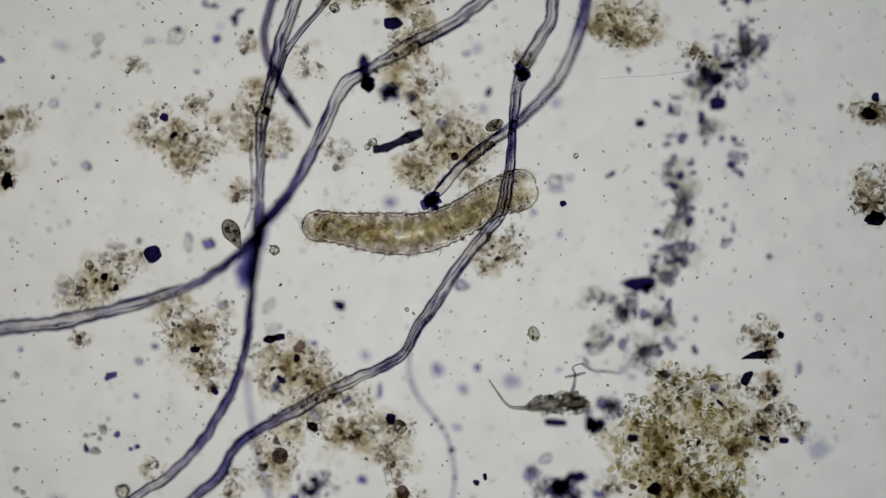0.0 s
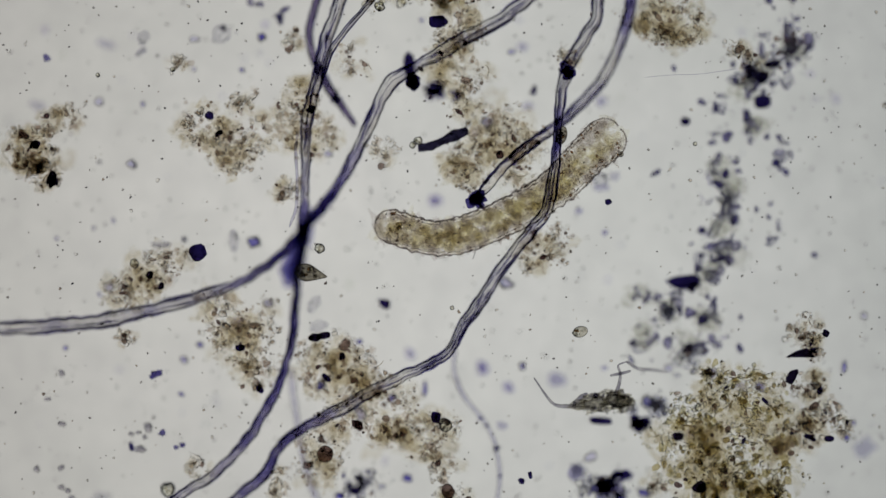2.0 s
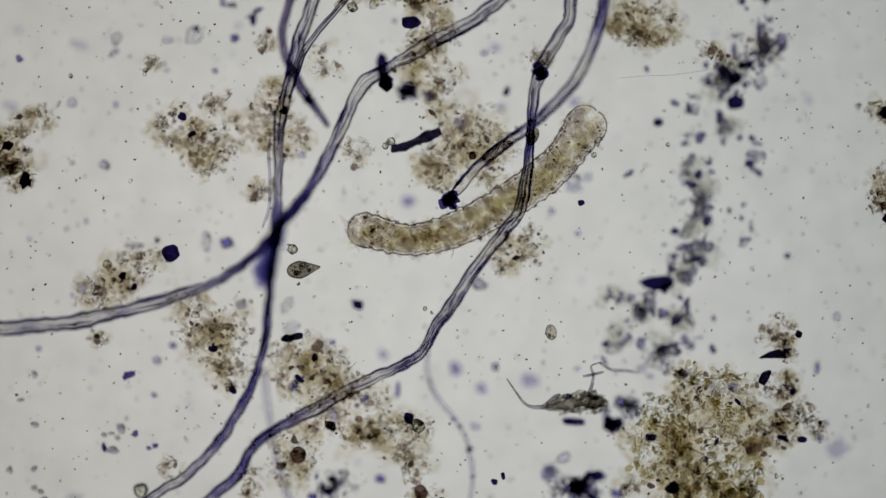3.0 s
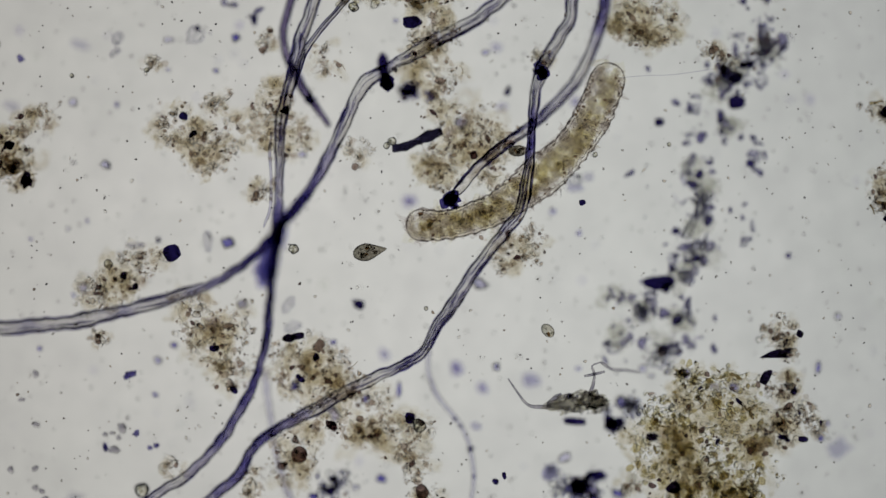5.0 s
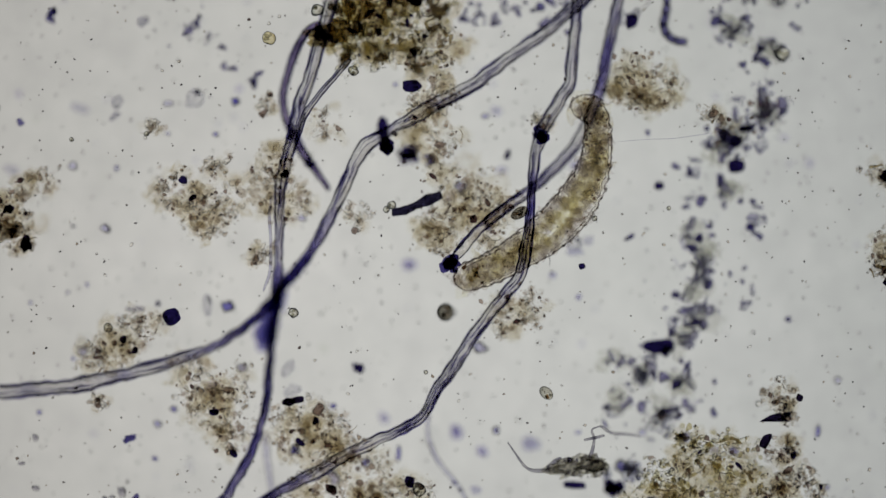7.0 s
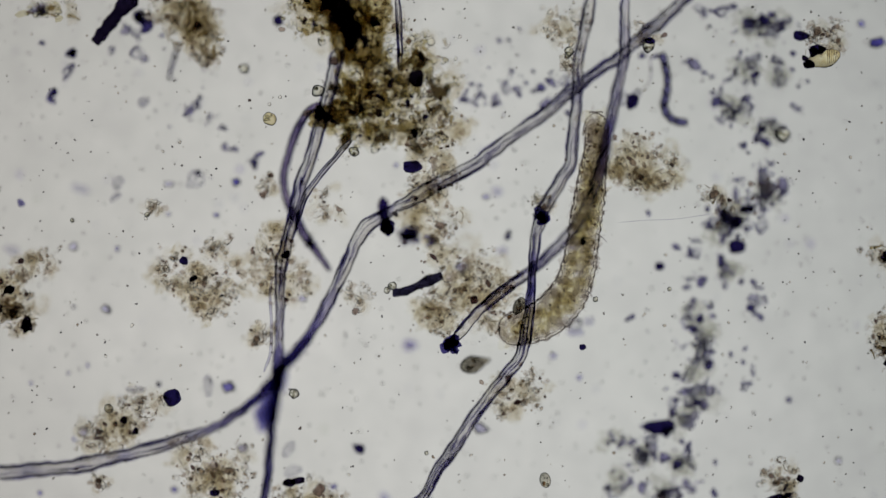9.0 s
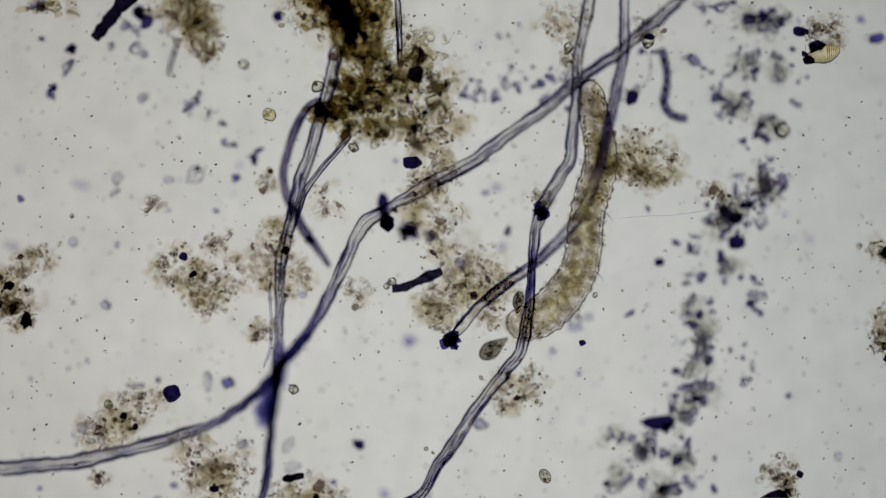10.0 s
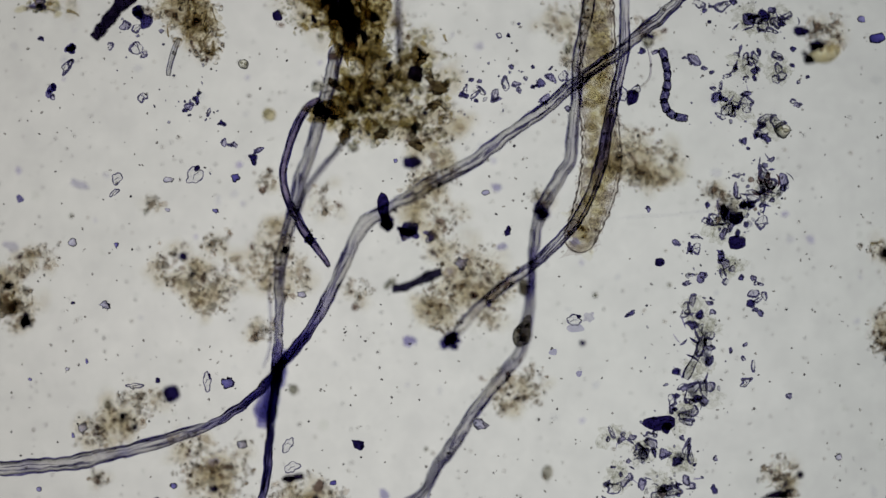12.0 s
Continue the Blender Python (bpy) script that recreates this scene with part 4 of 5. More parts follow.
def outlined(x, y, rx, ry, deg, z=10.0, corner=False, label="thin clear flake with a dark blue outline"):
    """A thin clear scale: a pane and the dark rim round it."""
    ob = thing("clear_flake", label, "flake", "clear flakes", x, y, z)
    sd, a0 = x * 0.13 + y * 0.07, math.radians(deg)
    loop = []
    for i in range(26):
        a = 2 * math.pi * i / 24
        k = 1 + 0.55 * noise.noise(Vector((math.cos(a) * 1.5, math.sin(a) * 1.5, sd)))
        px, py = rx * k * math.cos(a), ry * k * math.sin(a)
        loop.append((px * math.cos(a0) - py * math.sin(a0), px * math.sin(a0) + py * math.cos(a0), 1.5 * math.sin(a * 2 + sd), 1.0 + 0.8 * noise.noise(Vector((i * 0.35, sd, 2.0)))))
    part("rim", tube(loop, 2.2, 0.8, 6, 0.2, sd), M_RIM, ob, "dark blue rim")
    n = 24
    v = [(p[0] * 0.98, p[1] * 0.98, p[2] + h) for h in (0.5, -0.5) for p in loop[:n]]
    f = [list(range(n)), list(range(2 * n - 1, n - 1, -1))] + [[i, n + i, n + (i + 1) % n, (i + 1) % n] for i in range(n)]
    part("pane", (np.array(v), f), M_PANE, ob, "clear pane", smooth=False)
    st = [(-rx * 0.6, -ry * 0.3, 1, 0.6), (-rx * 0.1, ry * 0.15, 1, 1), (rx * 0.55, ry * 0.1, 1, 0.5)]
    part("crease", tube(turned(st, a0), 1.4, 0.8, 6, 0.2, sd + 3), M_RIM, ob)
    if corner:
        part("dark_corner", shard(rx * 0.4, ry * 0.4, 3, a0, int(abs(x)) + 5), M_INK, ob, place=Matrix.Translation(Vector(loop[3][:3]) * um), smooth=False)
    return ob


def turned(points, a):
    p = np.array(points, float)
    return np.stack([p[:, 0] * math.cos(a) - p[:, 1] * math.sin(a), p[:, 0] * math.sin(a) + p[:, 1] * math.cos(a), p[:, 2], p[:, 3]], 1)


def clear_flakes():
    for i, r in enumerate([(312, 64, 15, 12, 40), (174, 70, 9, 9, 0), (168, 95, 10, 4, 40), (982, 321, 12, 9, 0), (476, 540, 8, 13, -30), (333, 428, 6, 16, 0),
                           (1130, 640, 16, 14, 0), (205, 437, 14, 4, 0), (1069, -80, 8, 13, 10), (1092, -88, 9, 6, 40), (482, 582, 12, 8, 20)]):
        outlined(*r, corner=i in (0, 3, 5, 9))


clear_flakes()


# ---- angular chips low in the water ----
def chip(x, y, rx, ry, deg, tone):
    """A broken scale: clear ("c"), blue-grey ("b") or navy ("n"); thin pane, dark uneven rim, a crease across it."""
    r = np.random.default_rng(int(abs(x) * 31 + abs(y) * 7 + rx))
    z = 9.0 + r.uniform(-3.0, 5.0)
    a0, n = math.radians(deg), int(r.integers(6, 9))
    corner = [((k + r.uniform(-0.3, 0.3)) * 2 * math.pi / n, r.uniform(0.42, 1.2)) for k in range(n)]
    xy = np.array([(rx * q * math.cos(a), ry * q * math.sin(a)) for a, q in corner])
    xy = np.stack([xy[:, 0] * math.cos(a0) - xy[:, 1] * math.sin(a0), xy[:, 0] * math.sin(a0) + xy[:, 1] * math.cos(a0)], 1)
    before, after, beyond = np.roll(xy, 1, 0), np.roll(xy, -1, 0), np.roll(xy, -2, 0)
    loop = np.stack([0.5 * (2 * xy + (after - before) * u + (2 * before - 5 * xy + 4 * after - beyond) * u * u + (3 * xy - before - 3 * after + beyond) * u ** 3)
                     for u in (0.0, 0.25, 0.5, 0.75)], 1).reshape(-1, 2) + r.normal(0, 0.4, (4 * n, 2))
    m = len(loop)
    tilt = r.uniform(-0.35, 0.35, 2)
    lift = loop @ tilt
    thick = 1.4 if tone == "n" else 0.5
    v = [(p[0] * k, p[1] * k, h + l) for k, h in ((0.97, thick), (0.97, -thick)) for p, l in zip(loop, lift)]
    f = [list(range(m)), list(range(2 * m - 1, m - 1, -1))] + [[i, m + i, m + (i + 1) % m, (i + 1) % m] for i in range(m)]
    label = {"c": "clear angular chip with a dark uneven rim", "b": "blue-grey translucent angular chip with a dark rim", "n": "navy-blue angular chip, nearly opaque"}[tone]
    ob = thing("chip", label, "chip", "chips", x, y, z)
    part("pane", (np.array(v), f), {"c": M_PANE, "b": M_CHIP, "n": M_NAVY_CHIP}[tone], ob, smooth=False)
    ring = [(loop[i % m][0], loop[i % m][1], lift[i % m], 1.0 + 0.6 * math.sin(i * 6.3 / m + rx) + r.uniform(-0.35, 0.4)) for i in range(m + 1)]
    part("rim", tube(ring, 1.9 + 0.06 * (rx + ry), 0.8, 5, 0.2, r.uniform(0, 40)), M_RIM, ob, "dark blue rim")
    for k in range(0 if tone == "n" else 2 if rx + ry > 20 else 1 if rx + ry > 10 else 0):
        i, j = int(r.integers(0, m)), int(r.integers(0, m))
        a, b = loop[i], loop[(i + m // 2 + j % 3) % m]
        bow = r.normal(0, 0.25 * rx, 2)
        st = [(*(a + (b - a) * u + bow * 4 * u * (1 - u) + r.normal(0, 0.6, 2)), 1.0 + lift[i] * (1 - u), r.uniform(0.4, 1.3)) for u in (0.0, 0.2, 0.4, 0.6, 0.8, 1.0)]
        part("crease", tube(st, 1.5, 0.8, 5, 0.2, r.uniform(0, 40)), M_RIM, ob)
    return ob


def chips(*rows):
    for x, y, rx, ry, deg, tone in rows:
        chip(x, y, rx * 1.22, ry * 1.22, deg, tone)


def chip_field():
    chips((1101, -154, 6, 7, 0, "n"), (1124, -154, 6, 3, 10, "b"), (1191, -142, 13, 8, -45, "b"), (1212, -125, 5, 5, 0, "b"), (1178, -144, 4, 2, 0, "b"), (1204, -238, 12, 5, -20, "c"), (1212, -228, 5, 4, 0, "n"), (1224, -234, 5, 2, 0, "b"), (1248, -238, 14, 9, 20, "c"), (1263, -243, 6, 5, 0, "n"))
    chips((1288, -210, 11, 8, 20, "n"), (1304, -212, 12, 7, -10, "c"), (1300, -216, 10, 4, 0, "n"), (1322, -218, 9, 11, 30, "n"), (1334, -228, 7, 6, 0, "b"), (1318, -200, 10, 7, -30, "c"), (1341, -206, 14, 8, 20, "b"), (1356, -218, 14, 4, 25, "c"), (1331, -192, 10, 4, -10, "c"), (1349, -204, 6, 5, 0, "n"), (1312, -194, 8, 3, -20, "b"))
    chips((1269, -150, 6, 3, 0, "c"), (1286, -140, 6, 10, 0, "c"), (1301, -142, 5, 10, 10, "c"), (1294, -134, 4, 4, 0, "b"), (1302, -122, 6, 7, 0, "n"), (1302, -108, 3, 5, 0, "n"), (1254, -112, 6, 4, 10, "c"), (1264, -122, 7, 3, 40, "b"), (1268, -127, 4, 4, 0, "n"), (1286, -108, 5, 3, 0, "c"))
    chips((1342, -148, 9, 8, 0, "c"), (1346, -142, 6, 5, 0, "b"), (1340, -104, 6, 7, 30, "c"), (1350, -110, 7, 8, 0, "c"), (1344, -124, 5, 9, 10, "c"), (1370, -158, 4, 4, 0, "n"), (1368, -130, 4, 3, 0, "n"), (1396, -110, 4, 3, 0, "n"), (1380, -102, 3, 3, 0, "b"), (1378, -60, 6, 6, 0, "b"), (1369, -66, 5, 4, 0, "c"))
    chips((1229, -90, 5, 4, 0, "b"), (1241, -96, 2, 8, 0, "c"), (1234, -74, 9, 8, -20, "n"), (1248, -72, 8, 5, -15, "n"), (1253, -54, 11, 10, 0, "c"), (1241, -40, 8, 4, -30, "c"), (1262, -50, 7, 8, 0, "c"), (1270, -57, 8, 5, 0, "n"), (1288, -60, 11, 13, 20, "c"), (1288, -80, 9, 4, 0, "b"))
    chips((1318, -34, 14, 5, 30, "c"), (1314, -24, 8, 4, 20, "n"), (1351, -28, 7, 4, 20, "c"), (1338, -32, 9, 9, 0, "c"), (1311, -10, 9, 7, 20, "b"), (1321, -4, 8, 6, -30, "n"), (1304, -6, 5, 6, 0, "n"), (1284, 4, 5, 5, 0, "n"), (1290, 16, 3, 2, 0, "n"))
    chips((1318, 58, 14, 9, -30, "c"), (1328, 79, 12, 14, 0, "c"), (1316, 94, 10, 5, 10, "n"), (1298, 99, 12, 10, 0, "c"), (1352, 76, 7, 14, 10, "b"), (1350, 89, 5, 6, 0, "c"), (1331, 36, 6, 4, 20, "b"), (1332, 108, 5, 4, 0, "b"))
    chips((1268, 89, 3, 12, 0, "b"), (1251, 134, 8, 9, 0, "n"), (1298, 114, 8, 6, 0, "n"), (1259, 154, 6, 14, -30, "b"), (1246, 169, 5, 10, -20, "b"), (1288, 150, 4, 5, 0, "n"), (1314, 146, 8, 10, 0, "c"), (1314, 116, 3, 7, -20, "b"))
    chips((1231, 142, 14, 8, 0, "c"), (1214, 144, 5, 6, 0, "c"), (1224, 147, 5, 7, 20, "b"), (1218, 118, 4, 5, 0, "n"), (1162, 183, 7, 5, -15, "b"), (1188, 194, 4, 9, 0, "b"), (1198, 194, 8, 9, 0, "c"), (1196, 174, 10, 2, -10, "c"), (1241, 200, 7, 4, 20, "n"), (1112, 123, 5, 5, 0, "b"), (1272, 64, 8, 3, 10, "c"))
    chips((1241, 209, 7, 8, 0, "n"), (1250, 220, 10, 9, 0, "b"), (1262, 230, 4, 5, 0, "b"), (1244, 239, 5, 10, 10, "c"), (1250, 254, 4, 6, 0, "c"), (1208, 244, 6, 10, -25, "b"), (1182, 255, 9, 3, 0, "b"), (1190, 240, 5, 2, 0, "c"), (1192, 284, 5, 16, -8, "b"), (1179, 302, 6, 12, -20, "c"), (1186, 309, 8, 3, 0, "b"), (1203, 311, 7, 9, 0, "n"))
    chips((1221, 290, 6, 3, 0, "b"), (1228, 306, 6, 4, 10, "b"), (1190, 328, 10, 7, -15, "n"), (1204, 340, 8, 12, 0, "c"), (1221, 346, 8, 8, 0, "c"), (1208, 366, 8, 16, -20, "c"), (1224, 370, 6, 6, 20, "b"), (1222, 391, 8, 8, 0, "n"), (1162, 413, 6, 5, -20, "n"), (1278, 246, 5, 4, -20, "n"), (1300, 246, 5, 5, 0, "b"), (1304, 254, 4, 3, 0, "c"))
    chips((1312, 257, 5, 2, 0, "b"), (1299, 273, 8, 6, 15, "b"), (1293, 290, 7, 6, 0, "n"), (1308, 284, 9, 3, 40, "c"), (1318, 276, 6, 8, 20, "c"), (1303, 302, 4, 3, 0, "n"), (1313, 309, 6, 5, -30, "n"), (1260, 373, 3, 5, 0, "b"), (1286, 363, 4, 2, 40, "b"), (1282, 389, 4, 3, -40, "b"), (1299, 404, 3, 9, 0, "c"), (1082, 309, 9, 3, 30, "n"))
    chips((1182, 440, 16, 5, 25, "b"), (1213, 444, 5, 18, 10, "c"), (1223, 439, 7, 8, 0, "b"), (1210, 462, 8, 10, 0, "b"), (1198, 458, 8, 6, 20, "n"), (1189, 466, 5, 6, 30, "b"), (1162, 454, 6, 4, 0, "n"), (1156, 462, 7, 8, 0, "c"), (1161, 478, 4, 4, 0, "n"), (1154, 476, 3, 8, 10, "b"), (1178, 489, 10, 6, 10, "c"), (1194, 482, 6, 8, -20, "b"), (1181, 500, 16, 5, -10, "c"))
    chips((1049, 519, 3, 9, 20, "c"), (1043, 531, 4, 4, 0, "b"), (1066, 532, 9, 5, 10, "b"), (1084, 528, 7, 4, 0, "b"), (1068, 522, 4, 3, 0, "b"), (1126, 522, 4, 5, 0, "c"), (1098, 554, 11, 14, 20, "c"), (1121, 539, 10, 9, 0, "b"), (1124, 554, 5, 8, 20, "n"), (1106, 562, 5, 12, -30, "c"), (1116, 524, 10, 4, 0, "c"))
    chips((1144, 557, 8, 9, 0, "b"), (1166, 570, 12, 8, 0, "n"), (1181, 549, 5, 14, -20, "c"), (1188, 559, 4, 16, 10, "c"), (1174, 527, 4, 6, 0, "b"), (1232, 564, 4, 4, 0, "b"), (1286, 430, 10, 7, 0, "c"), (1364, 456, 4, 5, 30, "b"), (1079, 570, 4, 3, 0, "b"), (1051, 581, 5, 2, 10, "b"), (1076, 602, 6, 12, -40, "b"))
    chips((1066, 594, 4, 5, 0, "b"), (1041, 610, 6, 6, 0, "c"), (1051, 616, 14, 8, 0, "c"), (1101, 612, 5, 10, -20, "b"), (1146, 616, 14, 6, 10, "b"), (1181, 604, 7, 12, 10, "b"), (1166, 612, 5, 4, 0, "n"), (1151, 624, 16, 8, 0, "c"), (1191, 616, 6, 6, 0, "b"), (1231, 620, 5, 6, 0, "n"))
    chips((788, -78, 8, 5, 0, "n"), (790, -86, 4, 9, -15, "c"), (806, -80, 12, 3, 40, "c"), (818, -86, 10, 4, -45, "c"), (842, -80, 8, 10, -20, "b"), (846, -70, 10, 4, 10, "b"), (861, -97, 5, 11, 0, "c"), (878, -98, 8, 6, 0, "b"), (886, -86, 4, 5, 0, "b"), (896, -108, 3, 3, 0, "c"), (911, -94, 4, 3, 0, "n"), (923, -101, 8, 8, 0, "n"))
    chips((941, -107, 9, 6, -35, "b"), (964, -110, 7, 8, 0, "c"), (931, -70, 9, 6, 40, "b"), (872, -128, 4, 3, 0, "n"), (910, -128, 3, 3, 0, "n"), (800, -104, 4, 3, 0, "n"), (815, -103, 3, 3, 0, "b"), (866, -184, 3, 4, 0, "n"), (849, -184, 3, 5, 10, "c"), (809, -69, 3, 3, 0, "n"), (966, -94, 5, 3, 0, "b"), (970, -53, 6, 4, -10, "b"))
    chips((39, -177, 5, 5, 0, "n"), (84, -128, 6, 13, -35, "c"), (91, -134, 4, 8, 0, "c"), (59, -74, 5, 4, 0, "b"), (161, -164, 6, 7, 0, "c"), (208, -164, 9, 11, -20, "c"), (221, -149, 8, 4, 30, "b"))
    chips((218, -75, 8, 9, 30, "c"), (303, -58, 11, 8, 40, "b"), (294, -50, 5, 3, 20, "n"), (315, -70, 3, 6, 10, "n"), (335, -48, 3, 7, 0, "c"), (359, -28, 7, 4, -10, "n"), (361, 6, 4, 7, 0, "b"), (370, 10, 6, 3, -20, "b"), (381, 10, 4, 5, 0, "b"), (426, 19, 9, 4, 20, "b"), (414, 37, 6, 9, 10, "n"))
    chips((208, -224, 11, 10, 0, "n"), (222, -210, 11, 13, 30, "n"), (190, -202, 11, 6, 10, "b"), (208, -196, 8, 7, 0, "c"), (30, -238, 13, 6, 20, "b"), (42, -234, 8, 5, 0, "n"))
    fibre("short clear hollow stalk among blue chips", [(1211, 352, 10, 0.9), (1206, 366, 10, 1), (1196, 388, 10, 0.9), (1186, 408, 10, 1.1), (1178, 424, 10, 1.1)], 15, M_STALK, seed=17.0, groove=0.1, creased=0.0, blunt=True)



def grey_slime():
    """Thin grey-green films in which the chips lie."""
    r = np.random.default_rng(19)
    for x, y in ((1290, -215), (1335, -215), (1290, -130), (1345, -120), (1265, -55), (1330, -20), (1320, 78), (1268, 130), (1240, 160), (1248, 225), (1200, 300), (1212, 350), (1200, 400), (1205, 452), (1170, 490), (1110, 545), (1175, 560), (1060, 525), (1150, 615), (1055, 605)):
        ob = thing("slime_patch", "thin grey-green slime film among blue chips", "slime", "slime patches", x, y, 4)
        for k in range(3):
            part("film", blob(r.uniform(12, 24), r.uniform(10, 18), 2, 0.55, 3, r.uniform(0, 3), x * 0.1 + k, 1.9), M_GREY_FILM, ob, place=Matrix.Translation(Vector((r.normal(0, 9), r.normal(0, 9), r.uniform(-3, 3))) * um))


def splinters():
    """Thin pointed slivers that stick out of the piles of chips."""
    r = np.random.default_rng(88)
    for x, y, n, sx, sy in ((1262, 125, 12, 30, 16), (1318, 70, 9, 16, 26), (1352, -214, 6, 16, 8), (1298, -205, 5, 16, 8), (1196, 360, 6, 16, 30), (1210, 452, 7, 18, 22), (1090, 548, 6, 24, 18), (1150, 610, 6, 30, 12), (1260, -50, 4, 20, 14), (1300, -120, 4, 14, 20)):
        for k in range(n):
            px, py = x + r.normal(0, sx), y + r.normal(0, sy)
            a, l, w = r.uniform(0, math.pi), r.uniform(6, 14), r.uniform(1.4, 3.0)
            bow = r.normal(0, 1.5)
            st = [(l * u * math.cos(a) - bow * (1 - u * u) * math.sin(a), l * u * math.sin(a) + bow * (1 - u * u) * math.cos(a), 2.0 * u, 1.0 - 0.8 * abs(u) ** 1.5) for u in (-1, -0.6, -0.2, 0.2, 0.6, 1)]
            ob = part("splinter", tube(st, w * 1.6, 0.7, 6, 0.25, px), (M_RIM, M_CHIP, M_NAVY_CHIP)[k % 3], place=Matrix.Translation(at(px, py, 9 + r.uniform(-2, 5))))
            tagged(ob, "thin pointed blue-grey sliver among chips", "splinter", "slivers")


def tissue_curl():
    """Dark curled bands of tissue caught in a pile of chips."""
    r = np.random.default_rng(64)
    ob = thing("tissue_curl", "curled purple-brown bands of tissue among blue chips", "tissue", "", 1322, 74, 9)
    for k in range(13):
        cx, cy, rad = r.normal(0, 8), r.normal(0, 10), r.uniform(4, 14)
        a0, sweep = r.uniform(0, 6.3), r.uniform(1.0, 2.6)
        st = [(cx + rad * math.cos(a0 + sweep * u), cy + 1.3 * rad * math.sin(a0 + sweep * u), r.uniform(-1, 1) + 3 * u, 1.0 - 0.6 * abs(2 * u - 1) ** 2) for u in np.linspace(0, 1, 9)]
        part("band", tube(st, r.uniform(2.5, 5.5), 0.6, 8, 0.25, k * 3.1), M_CURL, ob)


chip_field()
tissue_curl()
grey_slime()
splinters()


# ---- clear shells and rings ----
def shell(x, y, r, z=44.0, mat=None, wide=1.0, label="", name="shell"):
    ob = thing(name, label or "small clear round shell with a dark rim", "shell", "shells", x, y, z)
    part("wall", blob(r * wide, r, r * 0.6, 0.14, 3, rng.uniform(0, 3), x * 0.1, 1.2), mat or M_RING, ob)
    for i in range(3):
        a, k = rng.uniform(0, 6.3), r * rng.uniform(0.14, 0.28)
        part("content", blob(k * 1.5, k, k * 0.6, 0.3, 2, a, y * 0.1 + i), M_CELL_PALE, ob, place=Matrix.Translation(Vector((r * 0.42 * math.cos(a), r * 0.42 * math.sin(a), 0)) * um))
    return ob


def shells():
    for r in [(485, 443, 9), (660, 252, 8), (650, 260, 6), (720, 548, 4), (1019, 276, 5), (1150, 258, 4), (93, 136, 4), (528, -93, 11),
              (972, -163, 8), (971, -156, 6), (1113, -171, 11), (592, 15, 9), (226, 126, 5), (158, 470, 8), (708, 755, 12)]:
        shell(*r)
    shell(495, 808, 15, 40, M_SPORE, label="dark brown round spore with a pale middle", name="spore")
    shell(712, 873, 12, 40, M_SPORE, label="dark brown round spore with a pale middle", name="spore")
    shell(397, -133, 9, 14)
    shell(443, -44, 12, 44, M_YELLOW, label="soft yellowish round shell")
    shell(1351, -16, 14, 14, M_RING, label="round clear shell with a dark rim")
    bean = thing("bean_shell", "yellow bean-shaped shell with ribs and dark ends", "shell", "shells", 1422, -150, 44)
    part("body", blob(30, 16, 11, 0.12, 3, 0.25, 4.0), M_YELLOW, bean)
    for i in range(5):
        st = [(8 + 3.6 * i + 0.5 * u * (i - 1), u * (13 - i) + 4, 6.0, 1.0) for u in (-1.0, -0.5, 0.0, 0.5, 1.0)]
        part("rib", tube(st, 1.3, 0.8, 6, 0.1, i), M_SHRED, bean)
    for i, (x, y, k) in enumerate([(-24, -12, 10), (-16, 10, 11), (-2, 14, 8), (-32, 0, 7)]):
        part("dark_end", shard(k, k * 0.8, 5, 0.5 * i, 300 + i), M_BLACK, bean, place=Matrix.Translation(Vector((x, y, 4)) * um), smooth=False)
    shell(217, 870, 13, 22, M_RING, label="pale grey round empty shell")


shells()


def cell_shape(half, r, seed):
    """A short barrel-like cell."""
    v, f = ICO[3]
    p = np.sign(v) * np.abs(v) ** np.array([0.55, 0.8, 0.8])
    k = np.array([1 + 0.34 * noise.noise(Vector(q) * 2.1 + Vector((seed, 0, 0))) for q in v])
    return p * k[:, None] * np.array([half, r, r * 0.7]), f


def algal_chain():
    ob = thing("algal_filament", "blue filament of algal cells bent like a hook", "alga", "", 1150, -90, 8)
    st = smooth_path([(1138, -158, 8, 1), (1147, -120, 8, 1), (1146, -90, 8, 1), (1140, -68, 8, 1), (1148, -48, 8, 1), (1166, -38, 8, 1), (1184, -36, 8, 1)], 2.0)
    st = to_world(st)
    o = np.array([1150 - 784.0, 441.0 + 90, 8])
    step = 9
    for i in range(0, len(st) - step, step):
        a, b = st[i, :3] - o, st[i + step, :3] - o
        ang = math.atan2(b[1] - a[1], b[0] - a[0])
        r = 7.2 + 1.2 * noise.noise(Vector((i * 0.3, 1.0, 1.0)))
        part("cell", cell_shape(np.linalg.norm(b - a) * (0.64 + 0.1 * math.sin(i * 2.3)), r, i), M_ALGA, ob, place=Matrix.LocRotScale((a + b) / 2 * um, Euler((0, 0, ang)), None))


algal_chain()


